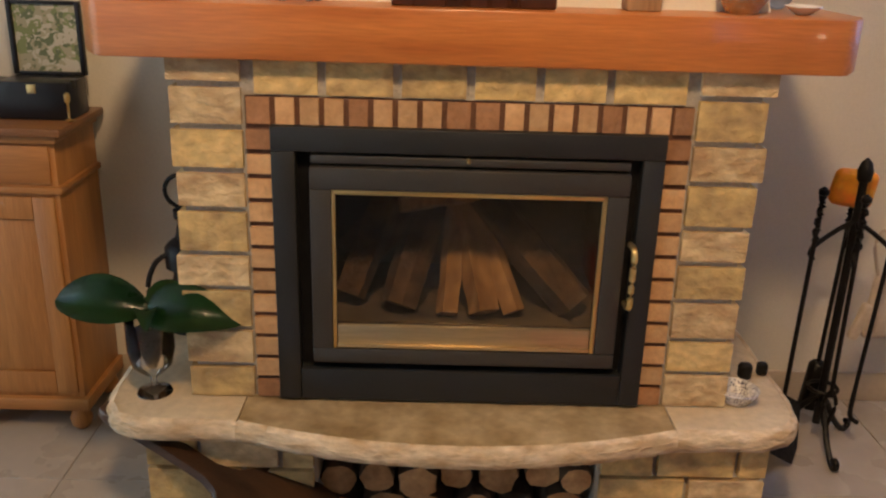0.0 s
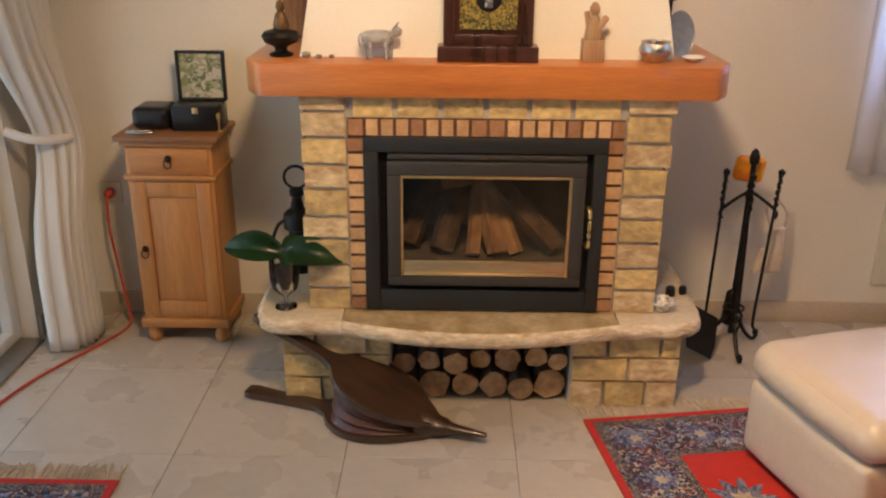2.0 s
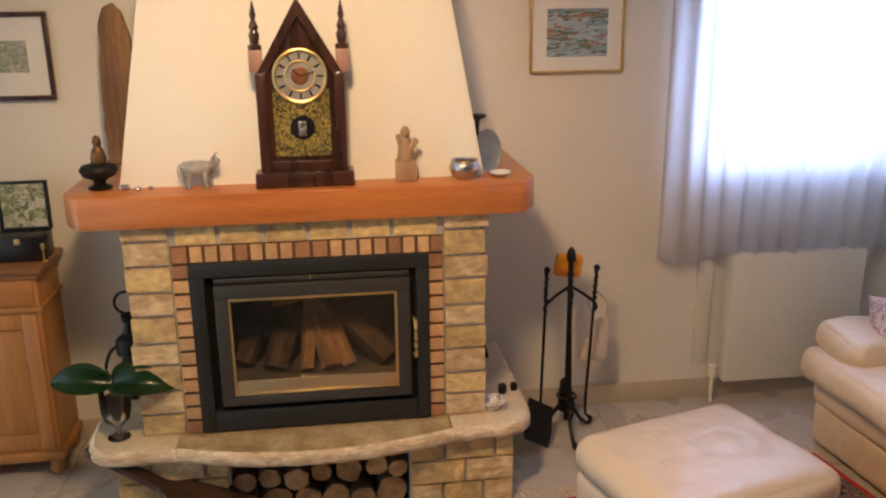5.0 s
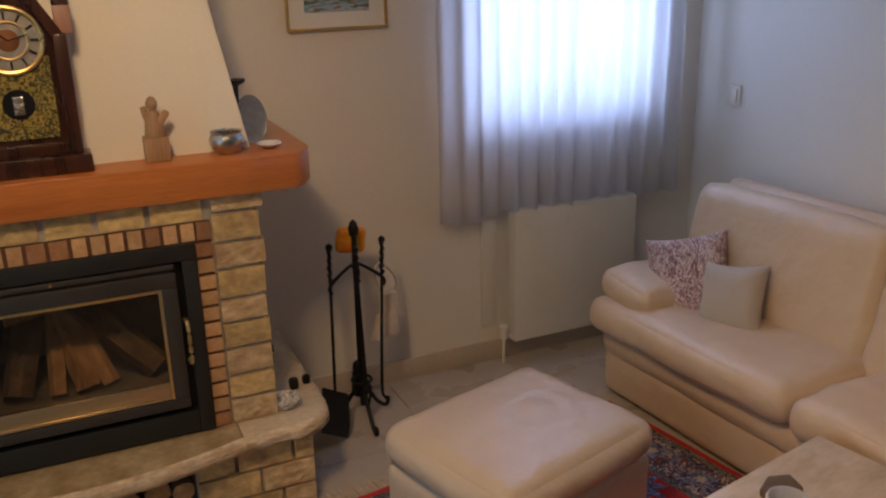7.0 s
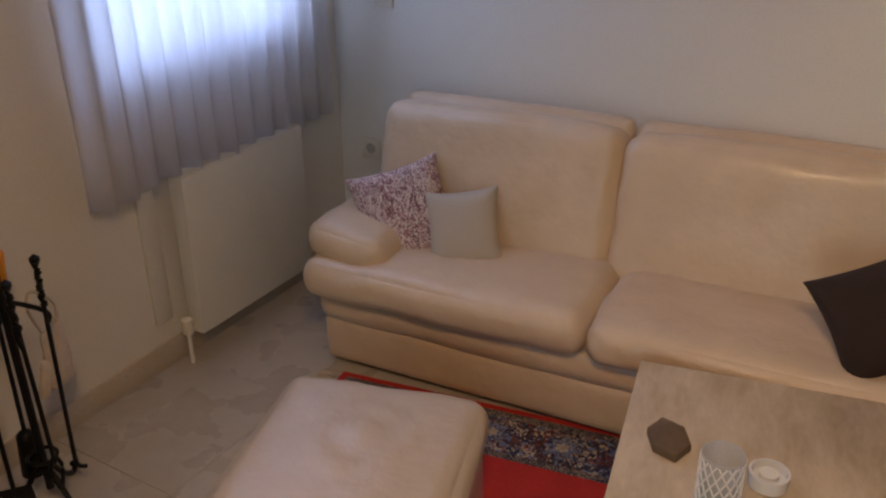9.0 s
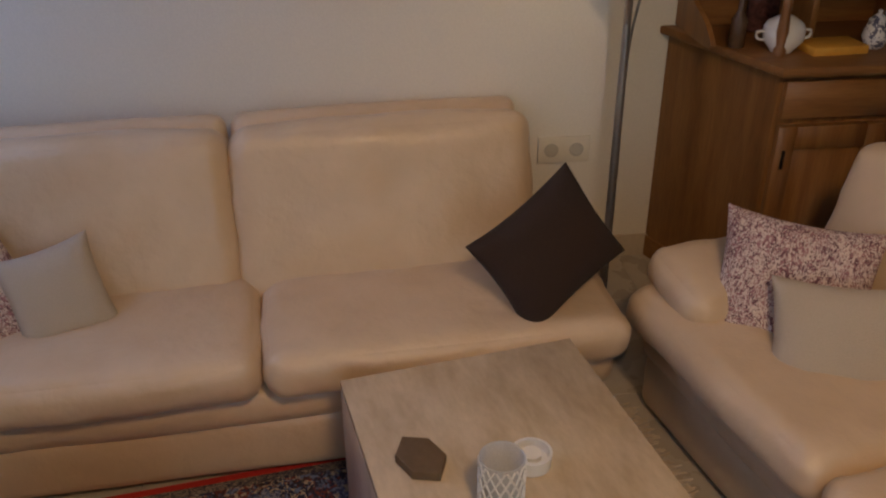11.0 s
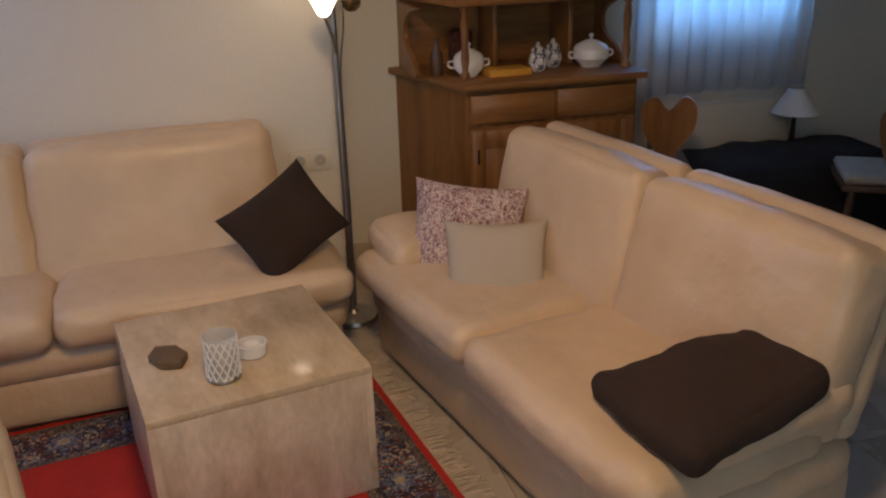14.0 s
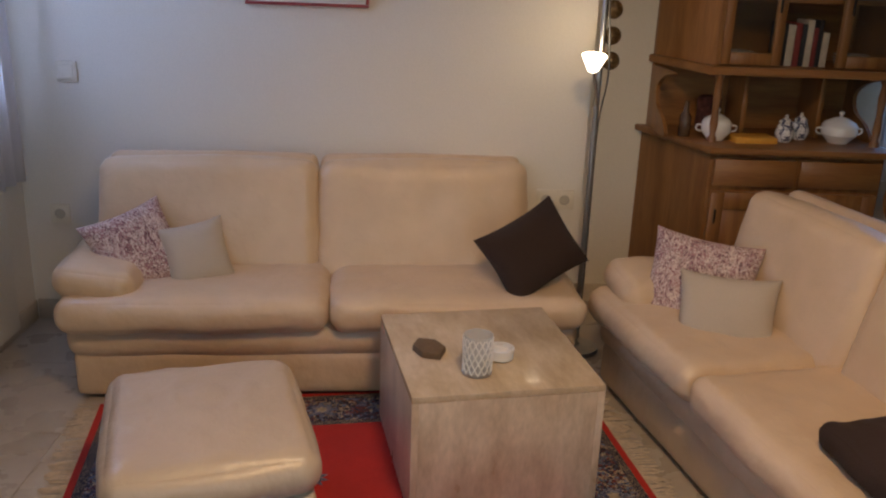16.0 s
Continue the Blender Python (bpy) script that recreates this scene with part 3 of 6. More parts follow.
def part(name, bmx, mt, parent=None, **k):
    """A part given in the room's own coordinates."""
    bmesh.ops.translate(bmx, verts=bmx.verts, vec=-fp.location)
    return make(name, bmx, mt, parent or fp, **k)


b = B()
box(b, -0.53, -0.410, 0.014, NY - 0.001, 0.30, 0.985)
box(b, 0.410, 0.53, 0.014, NY - 0.001, 0.30, 0.985)
box(b, -0.410, 0.410, 0.014, NY - 0.001, 0.919, 0.985)
box(b, -0.410, -0.375, 0.022, NY - 0.001, 0.30, 0.919)
box(b, 0.375, 0.410, 0.022, NY - 0.001, 0.30, 0.919)
box(b, -0.375, 0.375, 0.022, NY - 0.001, 0.873, 0.919)
box(b, -0.375, 0.375, 0.45, NY - 0.001, 0.30, 0.873)
box(b, -0.615, -0.285, -0.045, NY - 0.001, 0, 0.25)
box(b, 0.285, 0.615, -0.045, NY - 0.001, 0, 0.25)
box(b, -0.285, 0.285, 0.50, NY - 0.001, 0, 0.25)
box(b, -0.285, 0.285, -0.045, 0.50, 0.232, 0.254)
part("masonry_core", b, MORTAR, label="grey mortar between the stones", flat=True)
b = B()
box(b, -0.408, -0.363, 0.010, 0.021, 0.307, 0.868)
box(b, 0.363, 0.408, 0.010, 0.021, 0.307, 0.868)
box(b, -0.408, 0.408, 0.010, 0.021, 0.868, 0.918)
part("brick_joint", b, DMORTAR, label="dark red brick joints", flat=True)

rng = random.Random(4)


def rough_block(w, d, h, seed, amp):
    """A split-faced stone: front (-y) and sides uneven."""
    b = B()
    bmesh.ops.create_cube(b, size=1)
    bmesh.ops.subdivide_edges(b, edges=b.edges[:], cuts=5, use_grid_fill=True)
    for v in b.verts:
        c = v.co
        v.co = Vector((c.x * w, c.y * d, c.z * h))
        # worn edges
        ex, ez = max(0, abs(c.x) - 0.34) / 0.16, max(0, abs(c.z) - 0.34) / 0.16
        front = max(0.0, -c.y + 0.2)
        rag = noise.noise(Vector((v.co.x * 26 + seed, v.co.y * 26, v.co.z * 55 + seed))) + 0.6 * noise.noise(Vector((v.co.x * 70, v.co.y * 60 + seed, v.co.z * 110)))
        if c.y < -0.49:
            v.co.y += amp * (rag - 0.2) + 0.010 * (ex * ex + ez * ez)
        v.co.x += -math.copysign(0.004, c.x) * ez * ez + (amp * 0.5 * rag if abs(c.x) > 0.49 else 0)
        v.co.z += -math.copysign(0.003, c.z) * ex * ex + (amp * 0.25 * rag if abs(c.z) > 0.49 else 0)
    return b


def stone(x0, x1, y0, y1, z0, z1, mt, amp=0.016, name="stone"):
    b = rough_block(x1 - x0, y1 - y0, z1 - z0, rng.random() * 90, amp)
    ob = make(name, b, mt, fp, angle=50)
    ob.location = Vector(((x0 + x1) / 2, (y0 + y1) / 2, (z0 + z1) / 2)) - fp.location
    return ob


for side in (-1, 1):
    zs = [0.308]
    hs = [0.062, 0.066, 0.072, 0.058, 0.075, 0.062, 0.068, 0.064, 0.040]
    if side > 0:
        hs = [0.066, 0.060, 0.070, 0.064, 0.058, 0.074, 0.062, 0.070, 0.042]
    z = 0.308
    f = (0.985 - 0.308 - 8 * 0.0125) / sum(hs)
    for k, h in enumerate(hs):
        h *= f
        j = rng.uniform(-0.006, 0.008)
        xo = 0.545 + j
        a, c = (-xo, -0.415) if side < 0 else (0.415, xo)
        mt = STONEP if (k + (side > 0)) % 2 or k == 8 else STONE
        stone(a, c, 0.002, 0.20, z, z + h, mt)
        # stones on the flank
        a2, c2 = (-xo, -0.46) if side < 0 else (0.46, xo)
        cut = 0.38 + rng.uniform(-0.05, 0.05)
        stone(a2, c2, 0.212, cut, z, z + h, mt, 0.006)
        stone(a2, c2, cut + 0.012, NY - 0.004, z, z + h, STONE, 0.006)
        z += h + 0.0125
# lintel row
edges = [-0.398, -0.268, -0.132, 0.0, 0.125, 0.252, 0.398]
for k in range(6):
    stone(edges[k] + 0.008, edges[k + 1] - 0.008, 0.006, 0.12, 0.923, 0.983, STONE, 0.005)
# bricks round the stove
x = -0.405
k = 0
while x < 0.375:
    w = 0.034
    red = k in (0, 4, 8, 9, 14, 17)
    if k in (8, 9, 0):
        w = 0.042
    stone(x, x + w, 0.002, 0.06, 0.869, 0.917, REDBRICK if red else BRICK, 0.0015, "brick")
    x += w + 0.0105
    k += 1
stone(0.372, 0.407, 0.002, 0.06, 0.869, 0.917, REDBRICK, 0.0015, "brick")
for side in (-1, 1):
    for k in range(12):
        z = 0.309 + k * 0.0466
        a, c = (-0.408, -0.364) if side < 0 else (0.364, 0.408)
        stone(a, c, 0.002, 0.06, z, z + 0.0355, REDBRICK if k in (0, 11) else BRICK, 0.0015, "brick")
# lower masonry
for x0, x1 in ((-0.63, -0.285), (0.285, 0.63)):
    for r, (z0, z1) in enumerate(((0.002, 0.088), (0.098, 0.172), (0.182, 0.252))):
        cuts = [x0, x0 + (x1 - x0) * (0.30 + 0.28 * (r % 2) + rng.uniform(-0.06, 0.06)), x0 + (x1 - x0) * (0.72 + rng.uniform(-0.05, 0.1)) if r != 1 else x1, x1]
        cuts = sorted(set(cuts))
        for a, c in zip(cuts, cuts[1:]):
            stone(a + 0.006, c - 0.006, -0.062, 0.06, z0, z1, rng.choice((STONE, STONEP, STONE)), 0.008)
    xs = (x0, x0 + 0.10) if x0 < 0 else (x1 - 0.10, x1)
    for z0, z1 in ((0.002, 0.088), (0.098, 0.172), (0.182, 0.252)):
        stone(xs[0], xs[1], 0.072, 0.33, z0, z1, STONE, 0.006)
        stone(xs[0], xs[1], 0.342, NY - 0.004, z0, z1, STONEP, 0.006)


# hearth slab in three pieces with a rough rounded edge
def arc(p, q, bulge, n=14):
    out = []
    for i in range(n + 1):
        t = i / n
        out.append((p[0] + (q[0] - p[0]) * t, p[1] + (q[1] - p[1]) * t - bulge * 4 * t * (1 - t)))
    return out


def slab(outline, front, mt, z0=0.256, z1=0.305):
    b = B()
    prism(b, outline, z0 + 0.006, z1)
    part("hearth_slab", b, mt, angle=30)
    # ragged split edge along the front
    b = B()
    pts = [Vector((x, y, 0)) for x, y in front]
    m = []
    for i in range(len(pts) - 1):
        for t in range(6):
            m.append(pts[i].lerp(pts[i + 1], t / 6))
    m.append(pts[-1])
    prof = [(0.0, 0.0015), (0.010, -0.002), (0.017, -0.012), (0.019, -0.025), (0.015, -0.039), (0.004, -0.047), (-0.02, -0.047)]
    g = []
    for i, p in enumerate(m):
        d = (m[min(i + 1, len(m) - 1)] - m[max(i - 1, 0)]).normalized()
        nrm = Vector((d.y, -d.x, 0))
        row = []
        for k, (o, dz) in enumerate(prof):
            rag = 0.004 * noise.noise(Vector((p.x * 30, p.y * 30, dz * 90))) + 0.003 * noise.noise(Vector((p.x * 80, p.y * 80, dz * 200)))
            q = p + nrm * (o + (rag if 0 < k < 6 else 0))
            row.append(b.verts.new((q.x, q.y, z1 + dz)))
        g.append(row)
    for i in range(len(g) - 1):
        for k in range(len(prof) - 1):
            b.faces.new((g[i][k], g[i + 1][k], g[i + 1][k + 1], g[i][k + 1]))
    part("slab_edge", b, SLABEDGE, angle=60)


mid = arc((-0.43, -0.088), (0.42, -0.088), 0.075)
slab([(0.42, NY - 0.002), (-0.43, NY - 0.002)] + mid, mid, SLABMID)
left = [(-0.70, 0.30), (-0.70, 0.03), (-0.69, -0.03), (-0.665, -0.07), (-0.62, -0.088), (-0.433, -0.088)]
slab([(-0.433, NY - 0.002), (-0.70, NY - 0.002)] + left, [(-0.70, NY - 0.002)] + left, SLAB)
right = [(0.423, -0.088), (0.60, -0.080), (0.645, -0.062), (0.672, -0.025), (0.682, 0.04), (0.682, 0.30)]
slab(right + [(0.682, NY - 0.002), (0.423, NY - 0.002)], right + [(0.682, NY - 0.002)], SLAB)

# stove: outer frame, recess, door, glass, brass
st = fp
b = B()
box(b, -0.362, 0.362, -0.012, 0.03, 0.822, 0.868, 0.003)
box(b, -0.362, -0.318, -0.012, 0.03, 0.3115, 0.822, 0.003)
box(b, 0.322, 0.362, -0.012, 0.03, 0.3115, 0.822, 0.003)
box(b, -0.318, 0.322, -0.010, 0.03, 0.3115, 0.378, 0.003)
part("stove_frame", b, STOVE, label="matt charcoal steel stove surround")
b = B()
for q in ((-0.318, -0.25, 0.378, 0.822), (0.262, 0.322, 0.378, 0.822), (-0.25, 0.262, 0.378, 0.43), (-0.25, 0.262, 0.75, 0.822)):
    box(b, q[0], q[1], 0.021, 0.03, q[2], q[3])
part("stove_recess", b, IRON, flat=True)
b = B()
DX0, DX1, DZ0, DZ1 = -0.292, 0.302, 0.397, 0.795
GX0, GX1, GZ0, GZ1 = -0.252, 0.262, 0.428, 0.752
box(b, DX0, DX1, -0.016, 0.02, GZ1, DZ1, 0.004)
box(b, DX0, DX1, -0.016, 0.02, DZ0, GZ0, 0.004)
box(b, DX0, GX0, -0.016, 0.02, GZ0, GZ1, 0.003)
box(b, GX1, DX1, -0.016, 0.02, GZ0, GZ1, 0.003)
box(b, -0.29, 0.30, -0.008, 0.02, 0.800, 0.816, 0.003)
door = part("stove_door", b, STOVEG, label="grey cast stove door")
b = B()
for d in ((GX0, GX1, GZ1 - 0.009, GZ1), (GX0, GX0 + 0.007, GZ0, GZ1), (GX1 - 0.009, GX1, GZ0, GZ1)):
    box(b, d[0], d[1], -0.013, -0.004, d[2], d[3], 0.002)
part("door_trim", b, BRASS, label="polished brass edging")
b = B()
box(b, GX0 + 0.008, GX1 - 0.01, -0.011, 0.0, GZ0, GZ0 + 0.050, 0.004)
box(b, GX0 + 0.008, GX1 - 0.01, -0.016, 0.0, GZ0 + 0.003, GZ0 + 0.010, 0.002)
part("brass_panel", b, BRASSP, label="brushed brass panel under the glass")
g = part("door_glass", box(B(), GX0 + 0.007, GX1 - 0.009, 0.002, 0.006, GZ0 + 0.05, GZ1 - 0.009), STOVEGLASS, label="smoked stove glass")
g.visible_shadow = False
b = B()
tube(b, smooth_path([(0.312, -0.012, 0.66), (0.314, -0.045, 0.655), (0.314, -0.048, 0.60), (0.314, -0.045, 0.545), (0.312, -0.012, 0.54)], 5), 0.006)
part("door_handle", b, BRASS, label="brass loop handle")
b = B()
lathe(b, [(0.004, 0), (0.004, 0.02), (0.001, 0.024)], m=Matrix.Translation((0.0, -0.012, 0.815)) @ pose(0, 0, 0, 90), seg=10)
part("damper_knob", b, BRASS)
# firebox lining, open to the front
b = B()
box(b, -0.29, 0.30, 0.40, 0.42, 0.42, 0.80)
box(b, -0.31, -0.29, 0.03, 0.42, 0.42, 0.80)
box(b, 0.30, 0.32, 0.03, 0.42, 0.42, 0.80)
box(b, -0.31, 0.32, 0.03, 0.42, 0.80, 0.82)
box(b, -0.31, 0.32, 0.03, 0.42, 0.43, 0.455)
part("firebox", b, SOOT, label="sooty firebrick lining", flat=True)


def split_log(name, p, q, r, seed, mt, label, wedge=True):
    """A split piece of firewood from p to q, rough and three- or five-sided."""
    b = B()
    p, q = Vector(p), Vector(q)
    d = (q - p)
    quat = d.to_track_quat("Z", "Y")
    k = 5 if wedge else 12
    rr = random.Random(seed)
    ang = [2 * math.pi * i / k + rr.uniform(-0.25, 0.25) for i in range(k)]
    rad = [r * rr.uniform(0.7, 1.15) for _ in range(k)]
    rings = []
    for s in range(9):
        t = s / 8
        rings.append([b.verts.new(p + d * t + quat @ Vector((math.cos(a) * rd * (1 + 0.16 * noise.noise(Vector((t * 5 + seed, i, 0)))), math.sin(a) * rd * (1 + 0.16 * noise.noise(Vector((t * 5, i, seed)))), 0.01 * noise.noise(Vector((i * 3, seed, t)))))) for i, (a, rd) in enumerate(zip(ang, rad))])
    for a, c in zip(rings, rings[1:]):
        for i in range(k):
            b.faces.new((a[i], a[(i + 1) % k], c[(i + 1) % k], c[i]))
    b.faces.new(list(reversed(rings[0])))
    b.faces.new(rings[-1])
    return make(name, b, mt, label=label, category="firewood", group="logs in the stove", angle=35)


L = "split firewood log stacked in the stove"
split_log("firewood_log", (-0.235, 0.15, 0.475), (-0.16, 0.24, 0.66), 0.045, 1, BARK, L)
split_log("firewood_log", (-0.13, 0.10, 0.475), (-0.06, 0.22, 0.70), 0.040, 2, BARK, L)
split_log("firewood_log", (-0.03, 0.07, 0.470), (-0.015, 0.2, 0.66), 0.030, 3, LOGW, L)
split_log("firewood_log", (0.045, 0.08, 0.470), (0.0, 0.2, 0.665), 0.034, 4, LOGW, L)
split_log("firewood_log", (0.11, 0.09, 0.470), (0.03, 0.2, 0.66), 0.026, 5, LOGW, L)
split_log("firewood_log", (0.235, 0.10, 0.485), (0.02, 0.20, 0.705), 0.045, 6, BARK, L)
split_log("firewood_log", (-0.13, 0.12, 0.690), (0.03, 0.16, 0.705), 0.028, 7, LOGW, L)
split_log("firewood_log", (-0.24, 0.30, 0.50), (-0.02, 0.32, 0.73), 0.050, 8, BARK, L)
split_log("firewood_log", (0.17, 0.30, 0.50), (-0.02, 0.30, 0.72), 0.040, 9, BARK, L)

# mantel shelf
b = B()
prism(b, [(-0.705, NY - 0.002), (-0.705, 0.060), (-0.695, 0.035), (-0.66, -0.020), (-0.645, -0.028), (0.645, -0.028), (0.662, -0.020), (0.697, 0.035), (0.707, 0.060), (0.707, NY - 0.002)], 0.9865, 1.082, bevel=0.004)
part("mantel_shelf", b, MANTEL, label="orange stained oak mantel beam", angle=30)
# plastered hood above
b = B()
lo = [b.verts.new(p) for p in ((-0.565, NY - 0.001, 1.082), (-0.555, 0.10, 1.082), (0.555, 0.10, 1.082), (0.565, NY - 0.001, 1.082))]
hi = [b.verts.new(p) for p in ((-0.325, NY - 0.001, CZ - 0.001), (-0.315, 0.30, CZ - 0.001), (0.315, 0.30, CZ - 0.001), (0.325, NY - 0.001, CZ - 0.001))]
for i in range(4):
    b.faces.new((lo[i], lo[(i + 1) % 4], hi[(i + 1) % 4], hi[i]))
b.faces.new(lo)
b.faces.new(hi)
bmesh.ops.bevel(b, geom=[e for e in b.edges if abs(e.verts[0].co.z - e.verts[1].co.z) > 0.5], offset=0.008, segments=2, affect="EDGES")
part("chimney_hood", b, HOOD, label="off-white plastered tapering chimney hood")


# logs in the niche below
def niche_log(x, z, r, seed):
    b = B()
    k = 14
    rr = random.Random(seed)
    rad = [r * rr.uniform(0.86, 1.08) for _ in range(k)]
    y0 = -0.045 + rr.uniform(0, 0.04)
    rings = []
    for y in (y0, y0 + 0.004, 0.25, 0.46):
        s = 0.96 if y == y0 else 1
        rings.append([b.verts.new((x + s * rad[i] * math.cos(2 * math.pi * i / k), y, z + s * rad[i] * math.sin(2 * math.pi * i / k))) for i in range(k)])
    for a, c in zip(rings, rings[1:]):
        for i in range(k):
            b.faces.new((a[i], a[(i + 1) % k], c[(i + 1) % k], c[i]))
    cap = b.faces.new(list(reversed(rings[0])))
    b.faces.new(rings[-1])
    ob = make("stored_log", b, BARK, label="sawn log with bark stored under the hearth", category="log", group="logs under the hearth", angle=35)
    ob.data.materials.append(LOGEND)
    big = min(ob.data.polygons, key=lambda f: f.center.y)
    big.material_index = 1
    return ob


for i, (x, z, r) in enumerate(((-0.238, 0.044, 0.042), (-0.145, 0.054, 0.052), (-0.048, 0.046, 0.044), (0.045, 0.05, 0.048), (0.135, 0.046, 0.044), (0.226, 0.056, 0.053), (-0.245, 0.128, 0.038), (-0.165, 0.145, 0.038), (-0.08, 0.135, 0.042), (0.0, 0.140, 0.036), (0.088, 0.137, 0.045), (0.18, 0.149, 0.038), (0.248, 0.147, 0.033))):
    niche_log(x, z + 0.002, r, i)

# ---- sofas ----


def sofa(name, at, turn, length, depth, back_len, back_off, label, far_bolster, end_bolster=False, tall=0.0, plinth=LEATHER):
    """A two-seat leather sofa. Its own x runs along the seat from one end (0) to the other, y goes back from the front edge."""
    e = base(name, at, label, "sofa", "leather sofas", turn)
    h = length / 2
    b = B()
    soft(b, length - 0.07, depth - 0.08, 0.165, 0.025, 0.004, 14, 0.002, 1, pose(h, depth / 2 + 0.012, 0.1))
    make("plinth", b, plinth, e, angle=180)
    b = B()
    soft(b, length - 0.02, depth - 0.08, 0.135, 0.062, 0.006, 18, 0.006, 3, pose(h, depth / 2 - 0.005, 0.222))
    make("lower_roll", b, plinth, e, angle=180)
    for k in range(2):
        b = B()
        soft(b, h - 0.004, depth - 0.16, 0.125, 0.052, 0.012, 24, 0.008, 7 + k * 5, pose(h / 2 + k * h, (depth - 0.16) / 2 - 0.018, 0.332), 0.004)
        make("seat_cushion", b, LEATHER, e, angle=180)
        b = B()
        bl = back_len / 2
        soft(b, bl - 0.006, 0.17, 0.46 + tall, 0.05, 0.014, 20, 0.007, 20 + k * 3, pose(back_off + bl / 2 + k * bl, depth - 0.155, 0.530 + tall / 2, -14, 0, 0))
        make("back_cushion", b, LEATHER, e, angle=180)
        b = B()
        soft(b, bl - 0.012, 0.085, 0.485 + tall, 0.035, 0.004, 14, 0.004, 40 + k, pose(back_off + bl / 2 + k * bl, depth - 0.055, 0.522 + tall / 2, -14, 0, 0))
        make("back_shell", b, LEATHER, e, angle=180)
    if far_bolster is not None:
        b = B()
        soft(b, 0.27, 0.46, 0.115, 0.055, 0.012, 16, 0.007, 60, pose(far_bolster, 0.27, 0.420, 0, 8 if far_bolster < h else -8, 0))
        make("arm_bolster", b, LEATHER, e, angle=180)
    if end_bolster:
        b = B()
        soft(b, 0.22, 0.46, 0.13, 0.06, 0.01, 14, 0.004, 66, pose(length - 0.09, 0.36, 0.415, 0, -6, 0))
        make("arm_bolster", b, LEATHER, e, angle=180)
    for x in (0.15, length - 0.15):
        for y in (0.14, depth - 0.12):
            make("foot", lathe(B(), [(0.02, 0.0), (0.02, 0.032)], (x, y, 0), 12), BLACKP, e)
    return e


# long sofa on the east wall (its x runs south), second sofa facing north (its x runs west)
sofa("sofa", (1.752, 0.200, 0.0), -85.5, 1.79, 0.625, 1.585, 0.055, "long cream leather sofa against the wall", 0.12)
sofa("sofa", (2.075, -1.617, 0.0), 192.5, 1.49, 0.70, 1.37, 0.12, "cream leather two-seat sofa with its back to the dining end", 0.12, True, 0.0)

# footstool
e = base("footstool", (1.095, -0.46, 0.0), "pale leather footstool with creased padded top", "footstool", turn=16.5)
b = B()
soft(b, 0.565, 0.475, 0.235, 0.025, 0.004, 14, 0.002, 2, pose(0, 0, 0.147))
make("body", b, WHITELEATHER, e, angle=180)
b = B()
soft(b, 0.585, 0.50, 0.115, 0.052, 0.016, 24, 0.004, 5, pose(0, 0, 0.318))
for v in b.verts:
    if v.co.z > 0.33:
        d = (Vector((v.co.x - 0.06, v.co.y, 0))).length
        v.co.z += 0.006 * max(0, 1 - d / 0.2) * math.sin(d * 75 + 2.5 * noise.noise(v.co * 9))
make("cushion", b, WHITELEATHER, e, angle=180)
for x in (-0.22, 0.22):
    for y in (-0.17, 0.17):
        make("foot", lathe(B(), [(0.02, 0.013 if (x < 0.3) else 0), (0.02, 0.03)], (x, y, 0), 12), BLACKP, e)


def cushion(name, at, rot, w, h, t, mt, label, seed, lean=0.0):
    b = B()
    pillow(b, w, h, t, Matrix(), seed)
    ob = make(name, b, mt, label=label, category="cushion", group="sofa cushions", angle=180)
    ob.matrix_world = pose(*at, *rot) @ pose(0, 0, 0, 0, 0, lean)
    return ob


cushion("cushion", (2.03, -0.005, 0.475), (60, 0, -62), 0.30, 0.32, 0.11, PINKC, "pink speckled square cushion propped on the sofa end", 1, 18)
cushion("cushion", (2.05, -0.205, 0.460), (62, 0, -72), 0.23, 0.25, 0.10, GREYC, "grey linen cushion leaning on the sofa", 2, 10)
cushion("cushion", (2.045, -1.395, 0.515), (58, 0, -66), 0.37, 0.28, 0.14, BROWNC, "dark brown velour cushion on the sofa end", 3, 22)
cushion("cushion", (1.86, -1.945, 0.462), (64, 0, -112), 0.37, 0.36, 0.11, PINKC, "pink speckled square cushion leaning on the sofa back", 4, -5)
cushion("cushion", (1.685, -1.985, 0.420), (58, 0, -108), 0.32, 0.30, 0.11, GREYC, "grey linen cushion in front of a pink one", 5)

# folded blanket over the sofa's end
b = B()
soft(b, 0.31, 0.42, 0.085, 0.034, 0.01, 26, 0.010, 9)
for v in b.verts:
    # wider at the fold towards the seat's front, with a few soft humps
    v.co.x *= 1.0 + 1.0 * v.co.y
    v.co.z += 0.012 * noise.noise(Vector((v.co.x * 7, v.co.y * 5, 0))) - 0.25 * max(0.0, abs(v.co.x) - 0.12) ** 2
ob = make("blanket", b, BROWNC, label="folded dark brown blanket lying on the sofa seat", category="blanket", angle=180)
ob.matrix_world = pose(0.80, -2.185, 0.462, -8, 0, 8)

